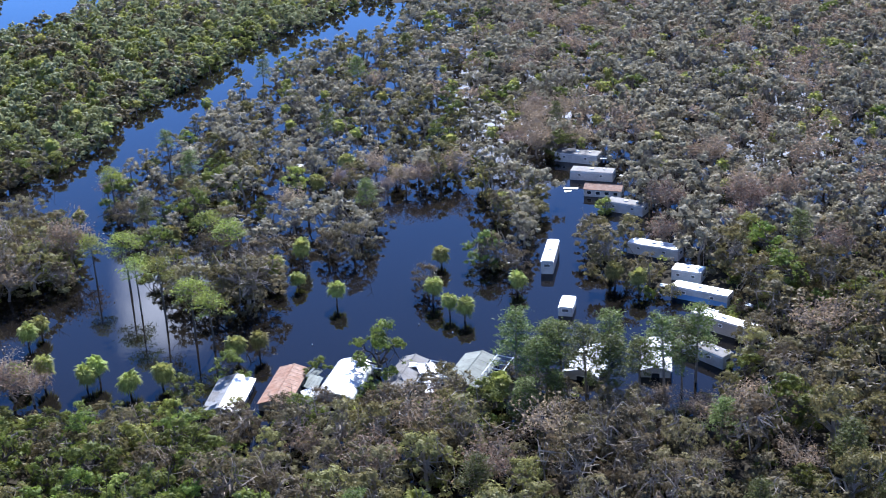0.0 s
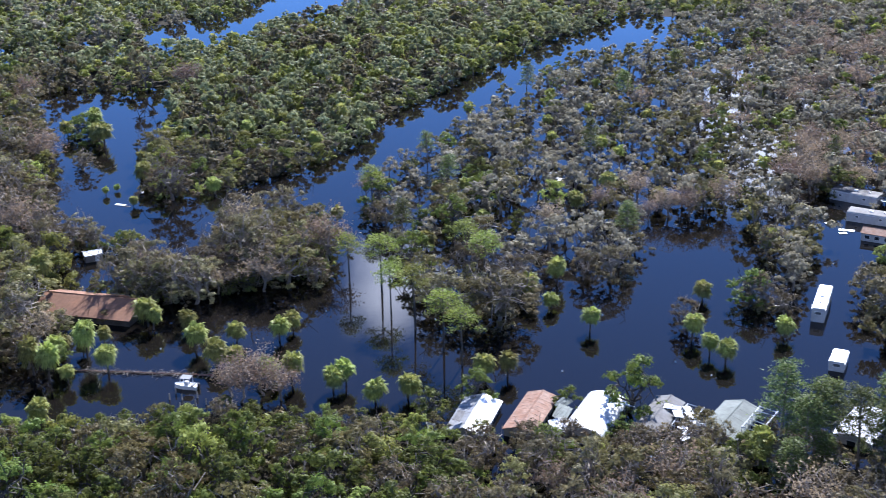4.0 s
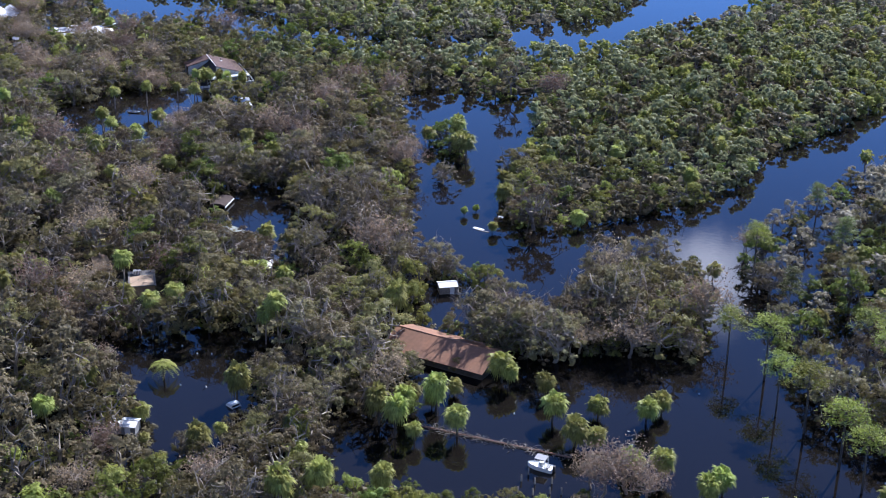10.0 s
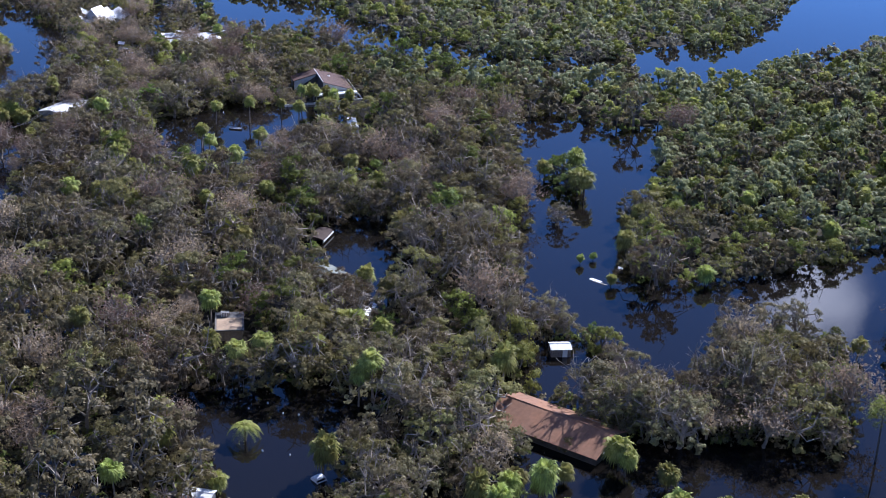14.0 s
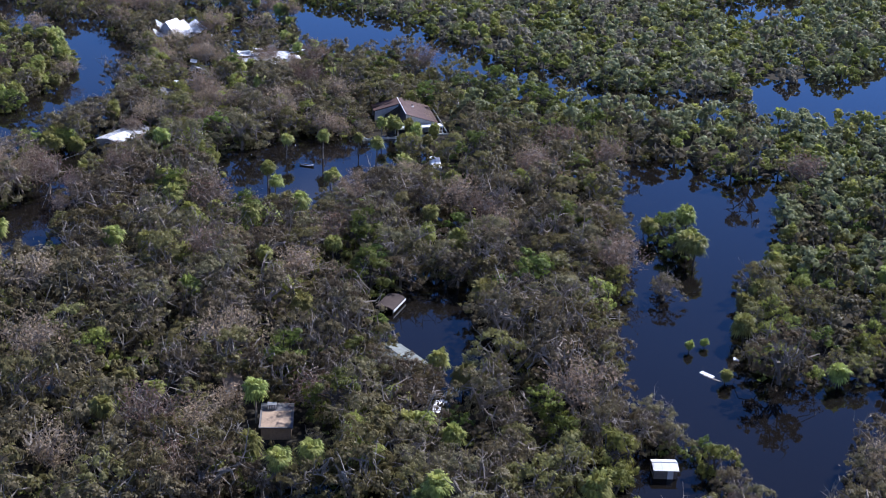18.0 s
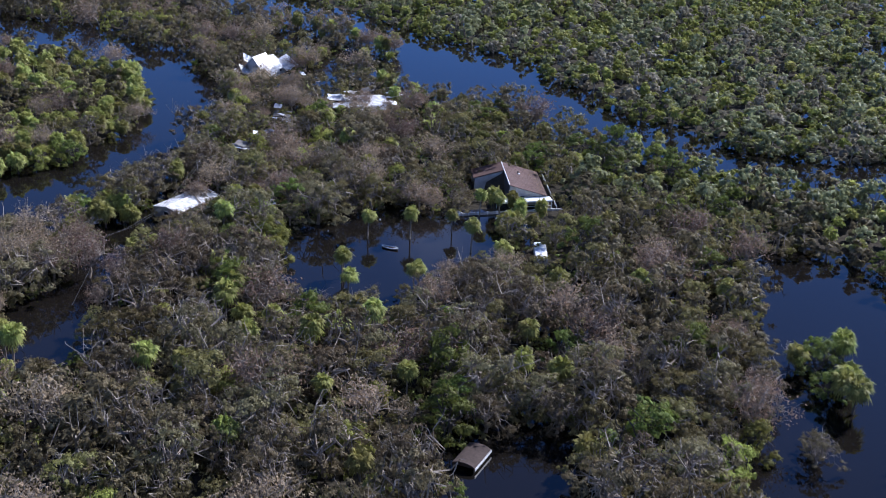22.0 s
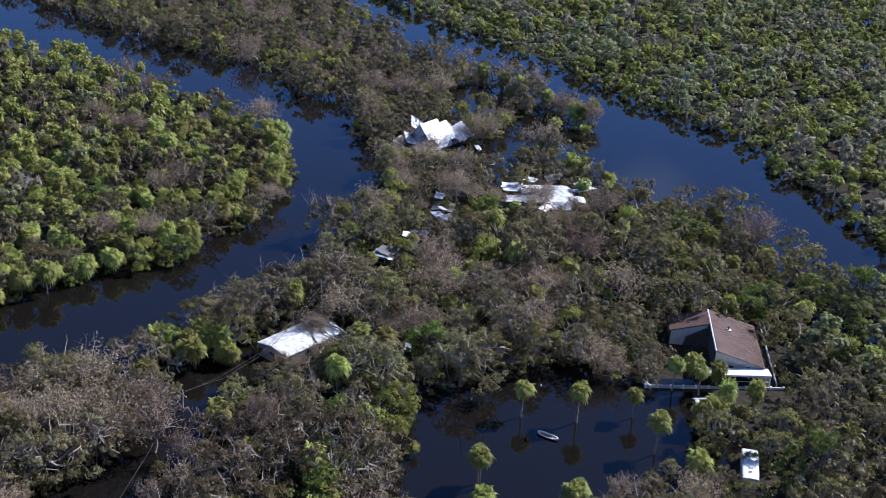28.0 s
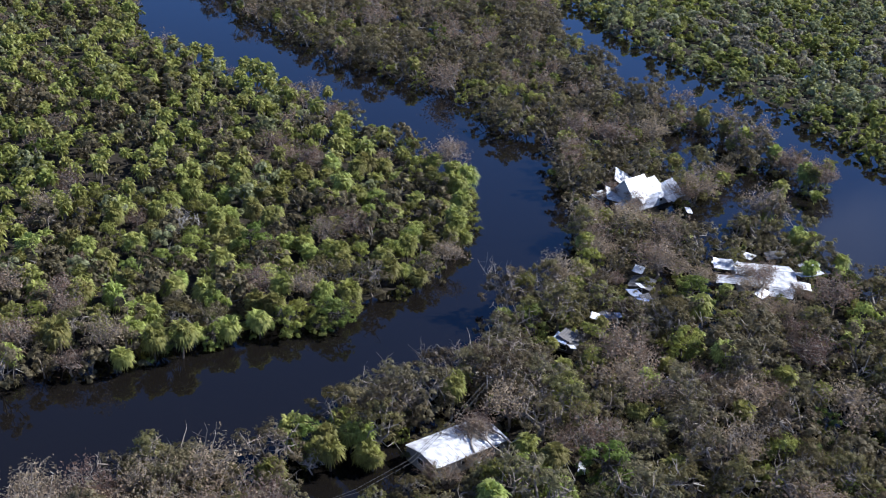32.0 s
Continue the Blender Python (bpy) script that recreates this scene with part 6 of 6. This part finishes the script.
# ---- houses buried in the peninsula's woods ----
flat_house = stand("flat_roofed_shed", -36.6, 434.4, 30, "low tan flat-roofed building among palms", "shed")
part("body", block(-2.2, 2.2, -3.4, 3.4, -1, 2.2), TAN_WALL, flat_house)
part("roof", block(-2.5, 2.5, -3.7, 3.7, 2.2, 2.42), GREY_METAL, flat_house)
part("plywood_patch", block(-2.2, 2.1, -3.5, 1.2, 2.424, 2.46), TAN_WALL, flat_house, "bare tan plywood patch")
part("air_conditioner", block(-1.5, -0.1, 1.6, 2.6, 2.42, 3.2), GREY_WALL, flat_house)
for k in range(5):
    part("grille_bar", block(-1.4 + k * 0.28, -1.3 + k * 0.28, 1.55, 1.598, 2.5, 3.15), TRIM, flat_house)
mobile_home(-49.0, 441.0, 40, 5.0, 2.6, 1.8, 2.2, WHITE_WALL, TAN_WALL, "wrecked trailer with torn tan and white roof", name="mobile_home", seam=1.5)
for x, y, z, hd in ((-17.6, 453.5, 1.5, 0), (-17.6, 450.3, 1.4, 10), (-17.2, 456.6, 1.6, -10), (-22, 452.5, 2.2, 40)):
    sheet_piece("roof_sheet", x, y, z, hd, 2.8, 1.3, 12, 6, WHITE_METAL, "torn white roof edge lying in branches")


# ---- power line by the western house ----
def power_pole(x, y, h, lean, label):
    e = stand("utility_pole", x, y, 0, label, "pole", "poles of the downed line", lean, 0)
    s = Soup()
    s.tube([(0, 0, -1), (0, 0, h)], (0.15, 0.11), 7)
    part("pole", s, BARK_PALE, e)
    part("crossarm", block(-0.9, 0.9, -0.06, 0.06, h - 0.7, h - 0.55), WOOD, e)
    for k in (-0.8, 0.0, 0.8):
        s = Soup()
        s.tube([(k, 0, h - 0.55), (k, 0, h - 0.35)], (0.05, 0.04), 6)
        part("insulator", s, TRIM, e)


power_pole(-140.4, 505.0, 3.6, 4, "short leaning utility pole in flood water")
power_pole(-149.0, 543.0, 7.5, -5, "grey utility pole beside the white-roofed house")
power_pole(-135.0, 568.0, 6.5, 3, "grey utility pole in the storm-felled woods")


def wire(points, label, r=0.03):
    s = Soup()
    s.tube(points, [r] * len(points), 4)
    e = stand("power_cable", *points[0][:2], 0, label, "cable")
    m = s.mesh("cable", [RUBBER])
    o = new("strand", m)
    o.parent = e
    o.location = (-points[0][0], -points[0][1], 0)


for dx in (0.0, 0.7):
    wire([(-140.4 + dx, 505.0, 3.2 + dx), (-139.9 + dx, 512, 3.6), (-141 + dx, 522, 4.2), (-145 + dx, 533, 5.4), (-149.0 + dx, 543.0, 7.0)], "sagging black power cable over the white-roofed house")
wire([(-120.5, 478.0, 4.6), (-130, 491, 3.6), (-140.4, 505.0, 3.4)], "sagging black power cable across the dark water")


# ---- trees felled or bleached by the storm ----
def fallen(spots, group):
    rng = np.random.default_rng(77)
    for x, y, hd, kind, size, *up in spots:
        e = plant(kind, x, y, size, 0, rng, group, "storm-felled tree lying flat with its crown spread")
        e.matrix_world = pose(x, y, up[0] if up else 0.9, 0, 0, hd) @ pose(0, 0, 0, -76) @ Matrix.Diagonal((size * 0.75, size * 0.6, size * 1.1, 1))


fallen([(-100, 574, 120, "green", 0.9), (-104, 577, 110, "green", 1.0), (-107, 571, 100, "leafy", 0.9), (-110, 578, 130, "green", 1.0), (-102, 594, 40, "green", 1.0), (-108, 590, 60, "green", 1.1), (-113, 585, 90, "green", 1.0),
        (-96, 600, 30, "green", 0.9), (-116, 575, 120, "leafy", 0.9), (-119, 582, 100, "green", 1.0), (-106, 564, 140, "leafy", 0.8), (-112, 566, 150, "leafy", 0.8), (-124, 590, 80, "oak", 1.1), (-99, 607, 60, "oak", 1.1), (-106, 603, 75, "oak", 1.1), (-113, 599, 80, "oak", 1.1), (-90, 606, 50, "leafy", 1.0), (-118, 608, 80, "oak", 1.1), (-109, 613, 70, "oak", 1.1), (-128, 601, 85, "oak", 1.1), (-84, 600, 40, "leafy", 0.9), (-139.6, 538.5, 110, "bare", 0.9, 2.6), (-140.2, 533.0, 60, "bare", 0.8, 2.7), (-138.5, 536.0, 95, "bare", 0.9, 2.5),
        (-152.0, 612.5, 40, "bare", 0.9, 2.4), (-160.0, 612.0, -20, "bare", 0.9, 2.2), (-155.5, 616.0, 20, "bare", 0.8, 2.6), (-196.0, 622.0, 30, "bare", 0.8, 2.2), (-204.0, 620.5, -10, "bare", 0.8, 2.0)], "storm-felled trees")


def bleached(x, y, size, seed):
    w, c = bare_tree(seed, 7.0, 3.6, 7)
    e = stand("dead_tree", x, y, seed * 40, "bleached white dead tree standing above green scrub", "tree", "bleached dead trees")
    part("trunk", w, BARK_PALE, e)
    part("crown", c, BARK_PALE, e)
    e.scale = (size, size, size)


bleached(-229.1, 533.5, 0.95, 301)
bleached(-150.5, 512.0, 0.6, 302)
bleached(-13.2, 541.5, 0.5, 303)
bleached(21, 495, 0.6, 304)


# ---- tarpaulins, driftwood ----
for k, (x, y) in enumerate([(-158.9, 567.7), (-164.6, 591.8), (-162.1, 591.4), (-160.3, 581.5)]):
    sheet_piece("tarpaulin", x, y, 2.1, 30 + 40 * k, 4.2 - 0.4 * k, 2.6, 6, -5, BLUE_TARP, "crumpled faded blue tarpaulin among felled branches", ribs=5)


def driftwood():
    """Brush and sticks caught along the sunken fence."""
    rng = np.random.default_rng(91)
    s = Soup()
    for _ in range(260):
        k = rng.uniform(0, 1) ** 1.0
        c = np.array([28.5 + k * 23.4, 401.0 - k * 2.3, 0.12]) + rng.normal(size=3) * (0.5, 0.55, 0.1)
        a = rng.uniform(0, 6.28)
        d = np.array([math.cos(a), math.sin(a), rng.uniform(-0.1, 0.4)]) * rng.uniform(0.4, 1.5)
        s.tube(limb(rng, c - d * 0.5, c + d * 0.5, 0.2, 3), (0.05, 0.04, 0.015), 3)
    tagged(new("driftwood", s.mesh("driftwood", [BARK])), "tangle of brown sticks caught along a sunken fence", "driftwood", kind="stuff")


driftwood()
